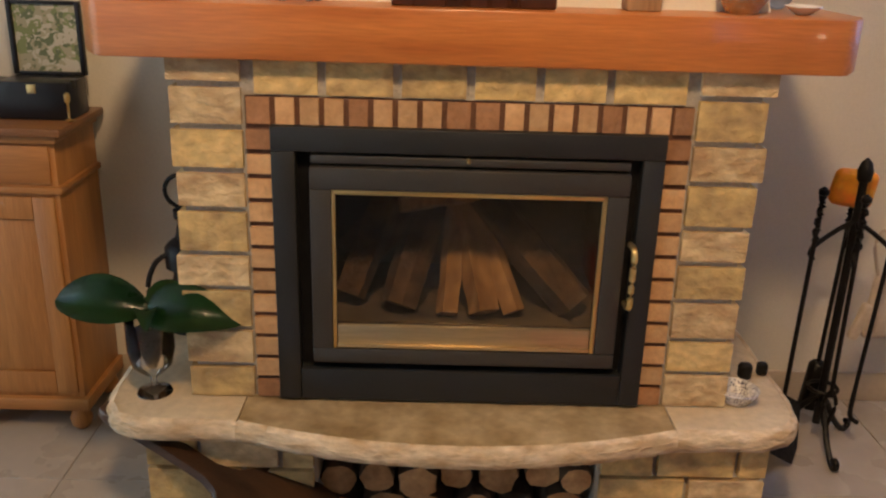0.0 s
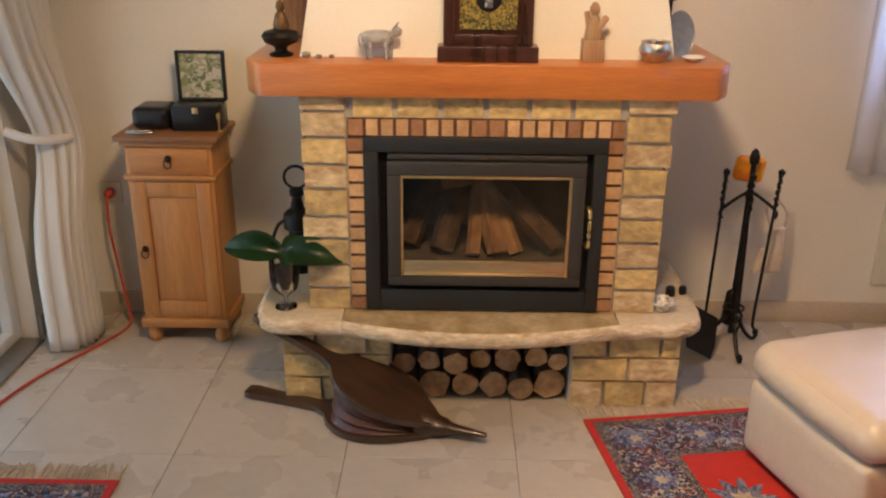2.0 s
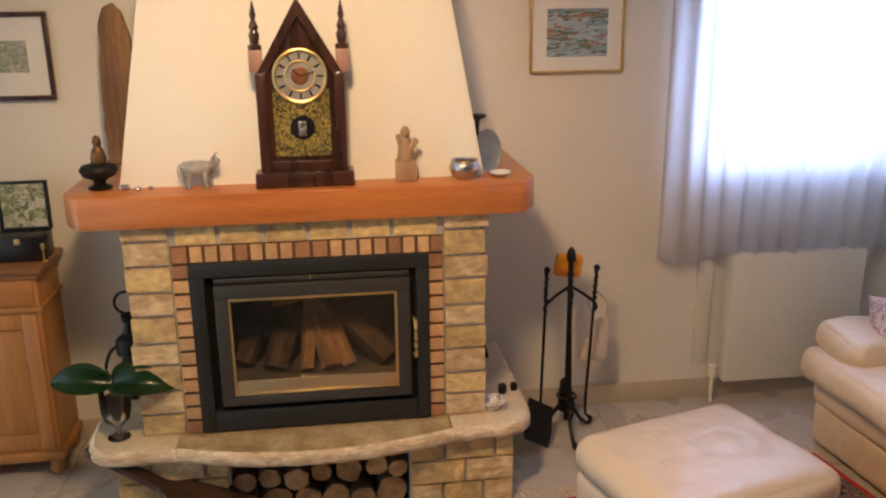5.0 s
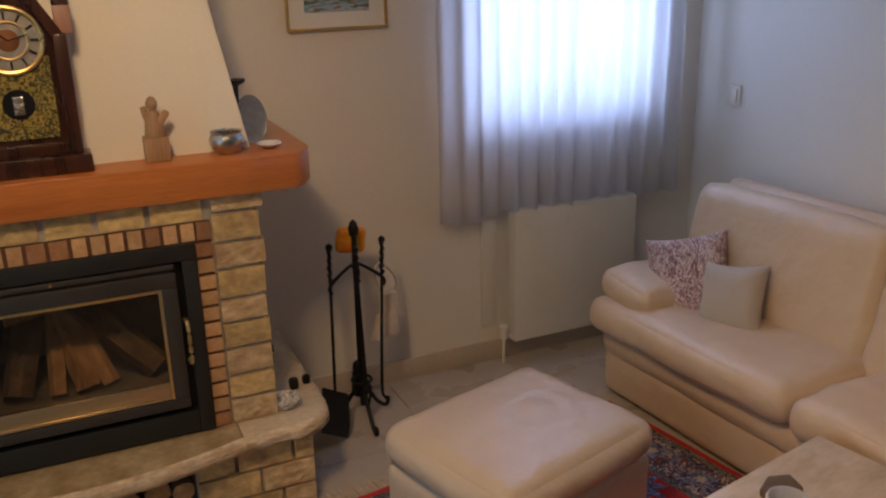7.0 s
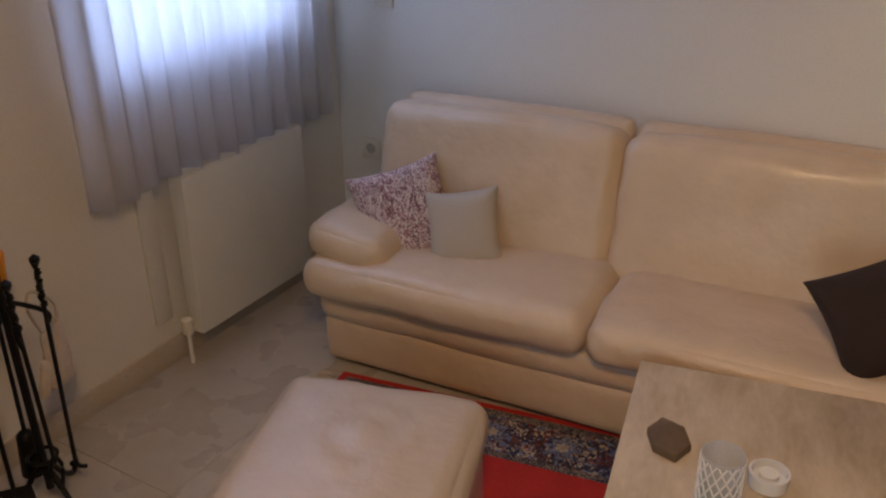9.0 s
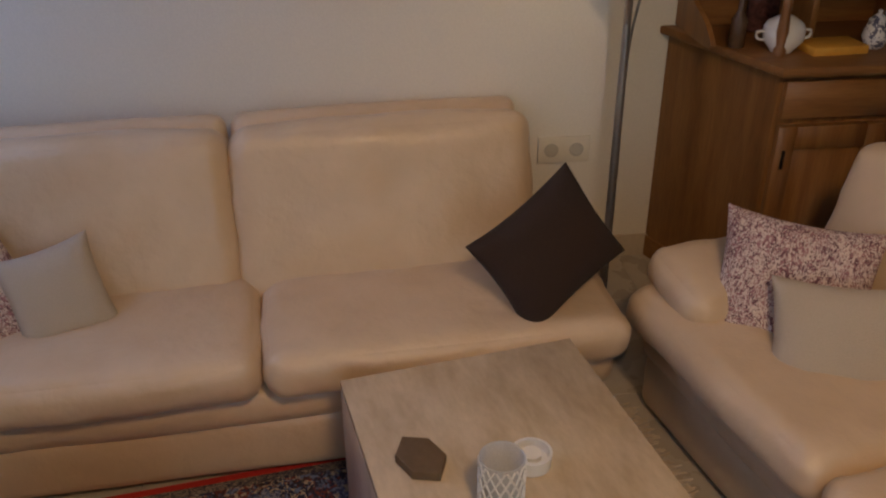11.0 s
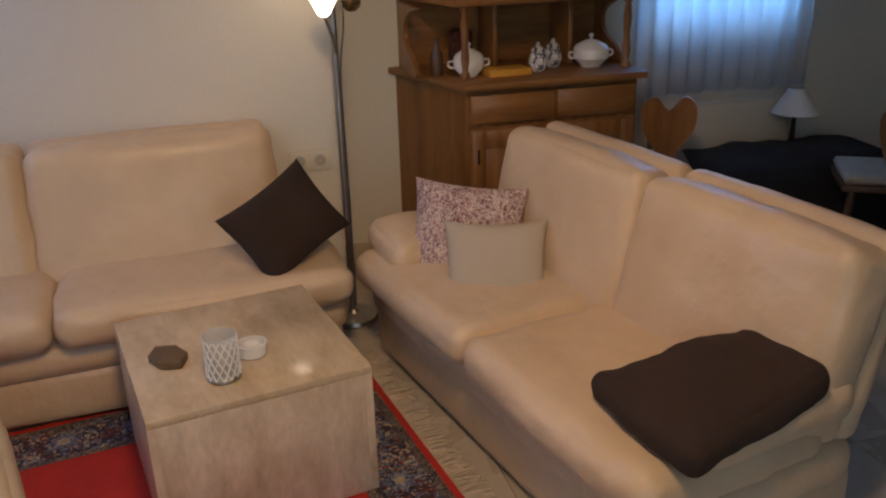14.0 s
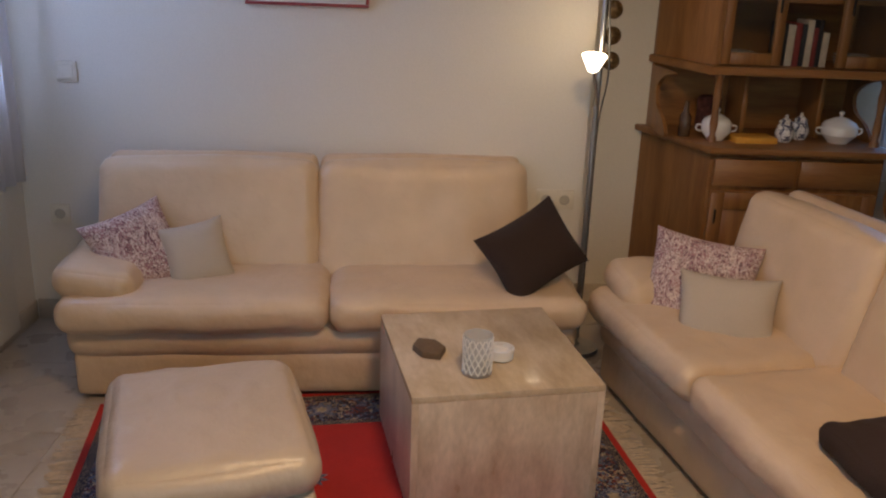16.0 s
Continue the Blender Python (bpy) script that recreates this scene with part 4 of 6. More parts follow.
# ---- travertine table and its things ----
e = base("coffee_table", (1.515, -1.197, 0.010), "polished travertine block coffee table", "coffee table", turn=11)
w, d, h, t = 0.58, 0.55, 0.368, 0.02
make("top", box(B(), -w / 2, w / 2, -d / 2, d / 2, h - t, h, 0.0015), TRAV, e)
for dims in ((-w / 2, w / 2, -d / 2, -d / 2 + t), (-w / 2, w / 2, d / 2 - t, d / 2), (-w / 2, -w / 2 + t, -d / 2 + t, d / 2 - t), (w / 2 - t, w / 2, -d / 2 + t, d / 2 - t)):
    make("side_panel", box(B(), *dims, 0, h - t - 0.0006, 0.001), TRAVV, e)
TZ = 0.3785
b = B()
prism(b, [(0.058 * math.cos(a) * (1.0 + 0.12 * (i in (0, 3))), 0.046 * math.sin(a)) for i, a in enumerate([k * math.pi / 3 for k in range(6)])], 0, 0.022, bevel=0.003)
make("small_box", b, COASTER, label="flat six-sided dark wooden box on the table", category="box").matrix_world = pose(1.467, -1.028, TZ, 0, 0, 30)
e = base("candle_glass", (1.338, -1.163, TZ), "cut glass candle jar with a lace pattern", "candle holder")
make("glass", lathe(B(), [(0.036, 0.0), (0.040, 0.006), (0.041, 0.118), (0.039, 0.118), (0.037, 0.012), (0.0, 0.012)], seg=28), FROST, e)
b = B()
for i in range(14):
    for s in (-1, 1):
        tube(b, [(0.0415 * math.cos(2 * math.pi * (i / 14) + s * 1.3 * k / 8), 0.0415 * math.sin(2 * math.pi * (i / 14) + s * 1.3 * k / 8), 0.008 + 0.105 * k / 8) for k in range(9)], 0.0022, 5)
make("lace_pattern", b, PORCELAIN, e, label="white lattice on the glass")
make("foot_ring", lathe(B(), [(0.038, 0.0), (0.043, 0.002), (0.043, 0.010), (0.041, 0.012)], seg=28), STEEL, e)
e = base("tealight_holder", (1.437, -1.238, TZ), "round white porcelain tealight holder", "candle holder")
make("bowl", lathe(B(), [(0.030, 0), (0.038, 0.004), (0.040, 0.035), (0.034, 0.036), (0.032, 0.018), (0.0, 0.018)], seg=28), PORCELAIN, e)
make("candle", lathe(B(), [(0.019, 0.018), (0.019, 0.032), (0.0, 0.033)], seg=20), WAX, e)

# ---- rugs ----


def rug(name, x0, x1, y0, y1, label, motifs, turn=0.0):
    e = base(name, ((x0 + x1) / 2, (y0 + y1) / 2, 0.0), label, "rug")
    w, d = (x1 - x0) / 2, (y1 - y0) / 2

    def ring(nm, o, i, z, mt, lab=""):
        b = B()
        for q in ((-w + o, w - o, -d + o, -d + i), (-w + o, w - o, d - i, d - o), (-w + o, -w + i, -d + i, d - i), (w - i, w - o, -d + i, d - i)):
            box(b, *q, 0.001, z)
        return make(nm, b, mt, e, label=lab, flat=True)

    ring("edge_band", 0.0, 0.022, 0.0085, RUGR, "red edge band")
    ring("guard_band", 0.022, 0.05, 0.0087, RUGN)
    ring("border", 0.05, 0.20, 0.009, RUGB, "navy patterned border")
    ring("guard_band", 0.20, 0.225, 0.0087, RUGN)
    make("field", box(B(), -w + 0.225, w - 0.225, -d + 0.225, d - 0.225, 0.001, 0.0085), RUGR, e, label="plain red field", flat=True)

    spots = []
    n1, n2 = max(2, int(2 * w / 0.19)), max(2, int(2 * d / 0.19))
    for k in range(n1):
        for s in (-1, 1):
            spots.append((-w + 0.125 + (2 * w - 0.25) * k / (n1 - 1), s * (d - 0.125)))
    for k in range(1, n2 - 1):
        for s in (-1, 1):
            spots.append((s * (w - 0.125), -d + 0.125 + (2 * d - 0.25) * k / (n2 - 1)))
    for cx, cy in spots:
        fl, ce = B(), B()
        for bmx, r, z, pt in ((fl, 0.055, 0.0102, 8), (ce, 0.022, 0.0112, 6)):
            pts = []
            for k in range(pt * 4):
                a = 2 * math.pi * k / (pt * 4)
                rr = r * (0.78 + 0.22 * math.cos(a * pt))
                pts.append((cx + rr * math.cos(a), cy + rr * math.sin(a)))
            prism(bmx, pts, 0.003, z)
        make("border_flower", fl, RUGM, e, flat=True)
        make("flower_centre", ce, RUGC, e, flat=True)
    for cx, cy, r in motifs:
        md, mc = B(), B()
        for bmx, rr0, z, pt in ((md, r, 0.0102, 10), (mc, r * 0.42, 0.0112, 8)):
            pts = []
            for k in range(pt * 4):
                a = 2 * math.pi * k / (pt * 4)
                rr = rr0 * (0.76 + 0.24 * math.cos(a * pt))
                pts.append((cx + rr * math.cos(a), cy + rr * math.sin(a)))
            prism(bmx, pts, 0.003, z)
        make("medallion", md, RUGM, e, label="blue medallion on the red field", flat=True)
        make("medallion_centre", mc, RUGC, e, flat=True)
    b = B()
    rr = random.Random(3)
    for s in (-1, 1):
        x = -w
        while x < w:
            ln = rr.uniform(0.055, 0.085)
            dx = rr.uniform(-0.02, 0.02)
            tube(b, [(x, s * d, 0.004), (x + dx * 0.5, s * (d + ln * 0.5), 0.005), (x + dx, s * (d + ln), 0.003)], 0.0026, 4)
            x += 0.0068
    tagged(make("fringe", b, FRINGE, e, label="cream knotted fringe"), kind="stuff")
    e.rotation_euler = (0, 0, radians(turn))
    return e


rug("rug", 0.446, 1.92, -1.716, -0.026, "red patterned carpet with navy border and fringe", [(-0.42, 0.40, 0.10), (0.42, 0.40, 0.10), (-0.42, -0.40, 0.10), (0.42, -0.40, 0.10), (-0.25, -0.1, 0.05), (0.2, 0.15, 0.05), (-0.1, 0.42, 0.045), (0.12, -0.44, 0.045)], 9)
rug("rug", -1.55, -1.01, -2.2, -0.50, "patterned carpet by the glass door", [])


# ---- bellows on the floor ----
e = base("bellows", (-0.322, -0.172, 0.0), "large antique dark wooden fire bellows on the floor", "bellows", turn=0)
e.rotation_euler = (0, 0, radians(-19.5))
e.scale = (0.95, 1.05, 1.0)


def board(z0, z1, hand):
    """Pear-shaped board with a long handle towards -x."""
    pts = []
    prof = [(0.20, 0.030), (0.15, 0.062), (0.08, 0.10), (0.0, 0.122), (-0.08, 0.115), (-0.14, 0.08), (-0.17, 0.045), (-0.20, 0.024), (-0.30, 0.021), (-0.42, 0.025), (-0.47, 0.028), (-0.49, 0.018)]
    up = smooth_path([(x, w, 0) for x, w in prof], 4)
    out = [(p.x, p.y) for p in up] + [(p.x, -p.y) for p in reversed(up)]
    out.reverse()
    b = B()
    prism(b, out, z0, z1, bevel=0.004)
    return b


b = board(0.004, 0.024, 1)
tf(b, b.verts[:], pose(0.0, 0.0, 0, 0, 0, 0))
make("lower_board", b, BELLW, e, angle=35)
b = board(0, 0.02, 1)
tf(b, b.verts[:], Matrix.Translation((0.2, 0, 0.035)) @ pose(0, 0, 0, 0, 21, -1) @ Matrix.Translation((-0.2, 0, 0)))
make("upper_board", b, BELLW, e, angle=35)
b = B()
rows = []
for k in range(7):
    t = k / 6
    s = 1 - 0.10 * math.sin(t * math.pi * 3) ** 2
    ring = []
    for i in range(32):
        a = 2 * math.pi * i / 32
        x, y = 0.02 + 0.175 * s * math.cos(a), 0.105 * s * math.sin(a) * (1 - 0.35 * math.cos(a))
        p = Vector((x, y, 0.022))
        q = Matrix.Translation((0.2, 0, 0.035)) @ pose(0, 0, 0, 0, 21, -1) @ Matrix.Translation((-0.2, 0, 0)) @ Vector((x, y, 0.002))
        ring.append(b.verts.new(p.lerp(q, t)))
    rows.append(ring)
for a, c in zip(rows, rows[1:]):
    for i in range(32):
        b.faces.new((a[i], a[(i + 1) % 32], c[(i + 1) % 32], c[i]))
make("leather_sides", b, mat("old_red_leather", (0.11, 0.035, 0.018), 0.5, vary=0.2, bump=0.3), e, label="cracked dark red leather")
b = B()
M = Matrix.Translation((0.15, 0, 0.034)) @ pose(0, 0, 0, 0, 90, 0)
lathe(b, [(0.050, 0.0), (0.052, 0.03), (0.040, 0.05), (0.034, 0.07), (0.030, 0.09), (0.022, 0.10), (0.018, 0.12), (0.010, 0.22), (0.008, 0.225)], m=M, seg=18)
for v in b.verts:
    v.co.z = max(0.005, 0.034 + (v.co.z - 0.034) * 0.8)
make("nozzle", b, BELLW, e, label="turned dark nozzle")

# ---- pine pot cupboard and its things ----
e = base("pot_cupboard", (-1.062, 0.345, 0.0), "narrow waxed pine cupboard with drawer and door", "cupboard")
w, d = 0.148, 0.235
b = B()
box(b, -w, w, 0.0, d, 0.085, 0.735, 0.002)
make("body", b, PINE, e)
make("plinth", box(B(), -w - 0.012, w + 0.012, -0.014, d, 0.062, 0.095, 0.004), PINEX, e)
make("top", box(B(), -w - 0.028, w + 0.028, -0.030, d + 0.005, 0.737, 0.756, 0.005), PINETOP, e, label="dark stained top")
make("moulding", box(B(), -w - 0.012, w + 0.012, -0.016, d, 0.720, 0.736, 0.005), PINEX, e)
make("rail", box(B(), -w - 0.010, w + 0.010, -0.012, d, 0.605, 0.622, 0.005), PINEX, e)
dr = make("drawer_front", box(B(), -w + 0.012, w - 0.012, -0.007, 0.0, 0.628, 0.714, 0.003), PINEX, e)
b = B()
for q in ((-w + 0.012, -w + 0.062, 0.108, 0.598), (w - 0.062, w - 0.012, 0.108, 0.598), (-w + 0.062, w - 0.062, 0.108, 0.165), (-w + 0.062, w - 0.062, 0.545, 0.598)):
    box(b, q[0], q[1], -0.010, 0.0, q[2], q[3], 0.003)
make("door", b, PINE, e)
make("door_panel", box(B(), -w + 0.064, w - 0.064, -0.003, 0.0, 0.167, 0.543, 0.0015), PINE, e)


def ring_pull(at, parent):
    b = B()
    lathe(b, [(0.012, 0), (0.011, 0.004), (0.004, 0.010)], m=Matrix.Translation(at) @ pose(0, 0, 0, 90), seg=14)
    c = Vector(at) + Vector((0, -0.011, -0.014))
    tube(b, [c + Vector((0.013 * math.cos(2 * math.pi * k / 16), 0, 0.016 * math.sin(2 * math.pi * k / 16))) for k in range(16)], 0.0022, 6, True)
    make("ring_pull", b, IRON, parent, label="dark iron ring pull")


e.scale = (1.0, 1.0, 1.028)
ring_pull((0.0, -0.008, 0.678), e)
ring_pull((-w + 0.036, -0.011, 0.36), e)
for x in (-w + 0.025, w - 0.025):
    for y in (0.02, d - 0.03):
        make("bun_foot", lathe(B(), [(0.014, 0.001), (0.024, 0.012), (0.027, 0.030), (0.020, 0.05), (0.016, 0.063)], (x, y, 0), 18), PINE, e)
CT = 0.7785
e = base("music_box", (-0.975, 0.46, CT), "black lacquered box with picture inside its open lid", "box")
make("body", box(B(), -0.082, 0.082, -0.055, 0.055, 0, 0.085, 0.004), BLACKP, e)
b = B()
for q in ((-0.085, -0.073, 0.085, 0.255), (0.073, 0.085, 0.085, 0.255), (-0.073, 0.073, 0.085, 0.093), (-0.073, 0.073, 0.246, 0.255)):
    box(b, q[0], q[1], 0.050, 0.066, q[2], q[3], 0.002)
make("lid_frame", b, BLACKP, e)
make("lid_picture", box(B(), -0.073, 0.073, 0.056, 0.062, 0.093, 0.246), PAINTG, e, label="small meadow picture", flat=True)
make("clasp", box(B(), -0.01, 0.01, -0.058, -0.0545, 0.06, 0.08, 0.001), BRASS, e)
e = base("black_case", (-1.135, 0.48, CT), "rounded black case beside the open box", "case")
b = B()
soft(b, 0.13, 0.14, 0.075, 0.022, 0.002, 12, 0, 0, pose(0, 0, 0.0376))
make("body", b, BLACKP, e, angle=180)
b = B()
tube(b, smooth_path([(-0.055, -0.045, 0.004), (-0.015, -0.055, 0.006), (0.02, -0.035, 0.004), (0.04, -0.06, 0.005), (0.0, -0.075, 0.004), (-0.05, -0.065, 0.004)], 6), 0.0035, 6)
make("key_chain", b, SILVER, label="small heap of metal chain on the cupboard", category="chain").matrix_world = pose(-1.15, 0.42, CT - 0.0005)
b = B()
lathe(b, [(0.010, 0), (0.011, 0.002), (0.003, 0.006), (0.003, 0.04), (0.007, 0.045), (0.007, 0.06), (0.002, 0.065)], seg=12)
make("small_candlestick", b, BRASS, label="small brass stick on the cupboard corner", category="ornament").matrix_world = pose(-0.895, 0.40, CT)

# ---- things on the hearth ----
HZ = 0.3052
e = base("plant", (-0.622, 0.015, HZ), "broad-leaved plant growing in a glass goblet", "plant")
make("goblet", lathe(B(), [(0.036, 0), (0.034, 0.004), (0.008, 0.012), (0.007, 0.035), (0.02, 0.045), (0.040, 0.065), (0.047, 0.10), (0.047, 0.165), (0.045, 0.165), (0.044, 0.10), (0.036, 0.068), (0.0, 0.055)], seg=28), JARGLASS, e)
make("compost", lathe(B(), [(0.002, 0.057), (0.034, 0.07), (0.0425, 0.10), (0.042, 0.135), (0.0, 0.142)], seg=24), EARTH, e, label="dark bark compost")


def leaf(m, ln, wd, droop):
    b = B()
    n, k = 14, 6
    g = []
    for i in range(n + 1):
        t = i / n
        ww = wd * math.sin(math.pi * min(1, t * 0.97 + 0.03)) ** 0.6 * (1 - 0.25 * t)
        row = []
        for j in range(k + 1):
            s = (j / k - 0.5) * 2
            row.append(b.verts.new(m @ Vector((t * ln, s * ww / 2, 0.03 * math.sin(t * 2.2) - droop * t * t + 0.018 * abs(s) ** 1.5 * ww / 0.07))))
        g.append(row)
    for i in range(n):
        for j in range(k):
            b.faces.new((g[i][j], g[i + 1][j], g[i + 1][j + 1], g[i][j + 1]))
    bmesh.ops.solidify(b, geom=b.faces[:], thickness=0.002)
    return b


for az, ln, wd, dr_, z, tip in ((178, 0.19, 0.115, 0.04, 0.182, -48), (-12, 0.19, 0.115, 0.075, 0.178, 48), (-75, 0.09, 0.05, 0.03, 0.172, 0), (65, 0.13, 0.06, 0.03, 0.178, 0)):
    make("leaf", leaf(pose(0, 0, z, 0, -5, az) @ pose(0, 0, 0, tip), ln, wd, dr_), LEAF, e, angle=180)
b = B()
for az in (172, -18, -75, 65):
    a = radians(az)
    tube(b, [(0, 0, 0.13), (0.008 * math.cos(a), 0.008 * math.sin(a), 0.16), (0.02 * math.cos(a), 0.02 * math.sin(a), 0.182)], 0.006, 8)
make("stem", b, LEAF, e)

e = base("iron_lantern", (-0.63, 0.33, HZ), "black cast iron carbide lamp with a ring handle", "lantern")
make("tank", lathe(B(), [(0.066, 0.0), (0.072, 0.01), (0.072, 0.12), (0.066, 0.14), (0.045, 0.155), (0.040, 0.19), (0.062, 0.20), (0.062, 0.26), (0.05, 0.275), (0.03, 0.29), (0.02, 0.34), (0.03, 0.35), (0.03, 0.375), (0.012, 0.385)], seg=26), IRON, e)
b = B()
tube(b, [(0.05 * math.cos(2 * math.pi * k / 24), 0.0, 0.43 + 0.05 * math.sin(2 * math.pi * k / 24)) for k in range(24)], 0.0065, 8, True)
tube(b, smooth_path([(-0.06, -0.045, 0.05), (-0.10, -0.06, 0.14), (-0.08, -0.05, 0.22), (-0.04, -0.03, 0.25)], 6), 0.008, 8)
make("ring_handle", b, IRON, e)
bpy.data.objects["iron_lantern"].scale = (0.8, 0.8, 0.78)
e = base("decorated_dish", (0.575, 0.03, HZ), "small white dish with a dark pattern", "dish")
make("bowl", lathe(B(), [(0.022, 0), (0.028, 0.004), (0.046, 0.032), (0.044, 0.033), (0.026, 0.008), (0.0, 0.007)], seg=26), cells("painted_porcelain", [(0.75, 0.72, 0.68), (0.7, 0.67, 0.62), (0.15, 0.14, 0.16), (0.74, 0.7, 0.66)], 110, 0.25, bump=0), e)
for dx, dy, s in ((0.0, 0.0, 1.0), (0.045, 0.02, 0.8)):
    b = B()
    soft(b, 0.030 * s, 0.026 * s, 0.040 * s, 0.011 * s, 0, 8, 0.003, dx, pose(0, 0, 0.02 * s))
    make("dark_pebble", b, IRON, label="small dark stone figure on the hearth", category="ornament", group="hearth ornaments", angle=180).matrix_world = pose(0.625 + dx, 0.13 + dy, HZ)
e = base("hearth_ladle", (0.572, 0.30, 0.0), "dark iron ladle hanging on the flank of the stonework", "ladle")
b = B()
tube(b, smooth_path([(-0.006, 0, 0.64), (0.012, 0, 0.62), (0.010, 0, 0.52), (0.014, 0, 0.43)], 6), 0.005, 8)
lathe(b, [(0.004, -0.008), (0.022, -0.004), (0.036, 0.008), (0.034, 0.008), (0.02, 0.0), (0.0, -0.003)], m=Matrix.Translation((0.020, 0, 0.40)) @ pose(0, 0, 0, 0, 80, 0), seg=18)
make("ladle_body", b, IRON, e)

# ---- things on the mantel ----
MZ = 1.0825
e = base("mantel_clock", (0.0, 0.075, MZ), "dark mahogany gothic steeple clock with gilt glass", "clock")
make("plinth", box(B(), -0.145, 0.145, -0.062, 0.02, 0, 0.045, 0.004), DARKWOOD, e)
b = B()
for q in ((-0.128, -0.098), (0.098, 0.128)):
    box(b, q[0], q[1], -0.045, 0.02, 0.045, 0.335, 0.003)
box(b, -0.098, 0.098, -0.040, 0.02, 0.045, 0.075, 0.003)
make("case_posts", b, DARKWOOD, e)
b = B()
prism(b, [(-0.105, 0.06), (0.105, 0.06), (0.105, 0.36), (0.0, 0.525), (-0.105, 0.36)], 0.0, 0.045, Matrix.Translation((0, 0.018, 0)) @ pose(0, 0, 0, 90))
make("back_case", b, DARKWOOD, e, flat=True)
b = B()
for s in (-1, 1):
    prism(b, [(s * 0.128, 0.325), (s * 0.098, 0.325), (s * 0.0, 0.495), (0.0, 0.545)][::s], 0.0, 0.062, Matrix.Translation((0, 0.018, 0)) @ pose(0, 0, 0, 90))
make("gable", b, DARKWOOD, e, flat=True)
b = B()
for s in (-1, 1):
    lathe(b, [(0.020, 0.0), (0.020, 0.012), (0.012, 0.018), (0.016, 0.04), (0.010, 0.055), (0.014, 0.065), (0.006, 0.085), (0.010, 0.095), (0.002, 0.135)], (s * 0.125, -0.012, 0.40), 14)
make("finial", b, DARKWOOD, e)
b = B()
for s in (-1, 1):
    box(b, s * 0.125 - 0.019, s * 0.125 + 0.019, -0.031, 0.007, 0.335, 0.40, 0.003)
make("corner_block", b, wood("pinkish_maple", (0.42, 0.25, 0.19), (0.30, 0.16, 0.12), 0.4, 2), e, label="paler corner blocks")
make("painted_glass", box(B(), -0.082, 0.082, -0.034, -0.0285, 0.09, 0.285), GOLDP, e, label="gilt patterned glass panel", flat=True)
make("pendulum_window", lathe(B(), [(0.036, 0), (0.036, 0.003)], m=Matrix.Translation((0, -0.034, 0.175)) @ pose(0, 0, 0, 90), seg=24), BLACKP, e)
make("pendulum", box(B(), -0.012, 0.012, -0.041, -0.0375, 0.15, 0.195, 0.002), SILVER, e)
make("dial", lathe(B(), [(0.072, 0), (0.072, 0.006), (0.0, 0.007)], m=Matrix.Translation((0, -0.031, 0.325)) @ pose(0, 0, 0, 90), seg=40), DIALM, e, label="silvered clock dial")
b = B()
tube(b, [(0.075 * math.cos(2 * math.pi * k / 40), -0.04, 0.325 + 0.075 * math.sin(2 * math.pi * k / 40)) for k in range(40)], 0.006, 8, True)
tube(b, [(0.043 * math.cos(2 * math.pi * k / 40), -0.04, 0.325 + 0.043 * math.sin(2 * math.pi * k / 40)) for k in range(40)], 0.003, 6, True)
make("bezel", b, BRASS, e)
b = B()
for k in range(12):
    a = 2 * math.pi * k / 12
    c, s = math.cos(a), math.sin(a)
    tube(b, [(0.049 * c, -0.0395, 0.325 + 0.049 * s), (0.066 * c, -0.0395, 0.325 + 0.066 * s)], 0.0028, 5)
tube(b, [(0, -0.042, 0.325), (-0.022, -0.042, 0.345)], 0.0018, 5)
tube(b, [(0, -0.0425, 0.325), (0.045, -0.0425, 0.338)], 0.0014, 5)
make("numerals_and_pointers", b, BLACKP, e)
make("dial_boss", lathe(B(), [(0.026, 0), (0.022, 0.004), (0.0, 0.005)], m=Matrix.Translation((0, -0.0375, 0.325)) @ pose(0, 0, 0, 90), seg=24), mat("copper_boss", (0.60, 0.27, 0.13), 0.3, 0.9), e, label="copper dial centre")

e = base("cow_figure", (-0.315, 0.06, MZ), "small patterned silver cow figure", "ornament", turn=0)
b = B()
soft(b, 0.092, 0.034, 0.042, 0.017, 0.003, 12, 0.002, 0, pose(-0.006, 0, 0.060))
soft(b, 0.030, 0.024, 0.026, 0.011, 0, 8, 0, 0, pose(0.052, 0, 0.080, 0, 25, 0))
soft(b, 0.026, 0.022, 0.026, 0.010, 0, 8, 0, 0, pose(0.040, 0, 0.070, 0, -30, 0))
for x in (-0.040, -0.026, 0.022, 0.034):
    y = 0.010 if x in (-0.040, 0.034) else -0.010
    lathe(b, [(0.0065, 0), (0.005, 0.006), (0.0055, 0.03), (0.009, 0.05)], (x, y, 0), 10)
for s in (-1, 1):
    tube(b, smooth_path([(0.048, s * 0.008, 0.090), (0.050, s * 0.018, 0.096), (0.058, s * 0.018, 0.104)], 4), [0.003] * 8 + [0.001], 6)
tube(b, smooth_path([(-0.050, 0, 0.074), (-0.058, 0, 0.06), (-0.056, 0, 0.035)], 4), 0.0022, 6)
make("body", b, COWM, e, angle=180)
e = base("carved_figure", (0.305, 0.07, MZ), "carved wooden angel figure on a block", "ornament")
make("block", box(B(), -0.031, 0.031, -0.028, 0.028, 0, 0.062, 0.003), FIGW, e)
b = B()
lathe(b, [(0.024, 0.062), (0.026, 0.07), (0.022, 0.10), (0.016, 0.122), (0.009, 0.13), (0.014, 0.14), (0.015, 0.15), (0.009, 0.162), (0.002, 0.166)], seg=18)
soft(b, 0.020, 0.016, 0.045, 0.007, 0, 8, 0, 0, pose(0.022, -0.012, 0.11, 0, 35, 0))
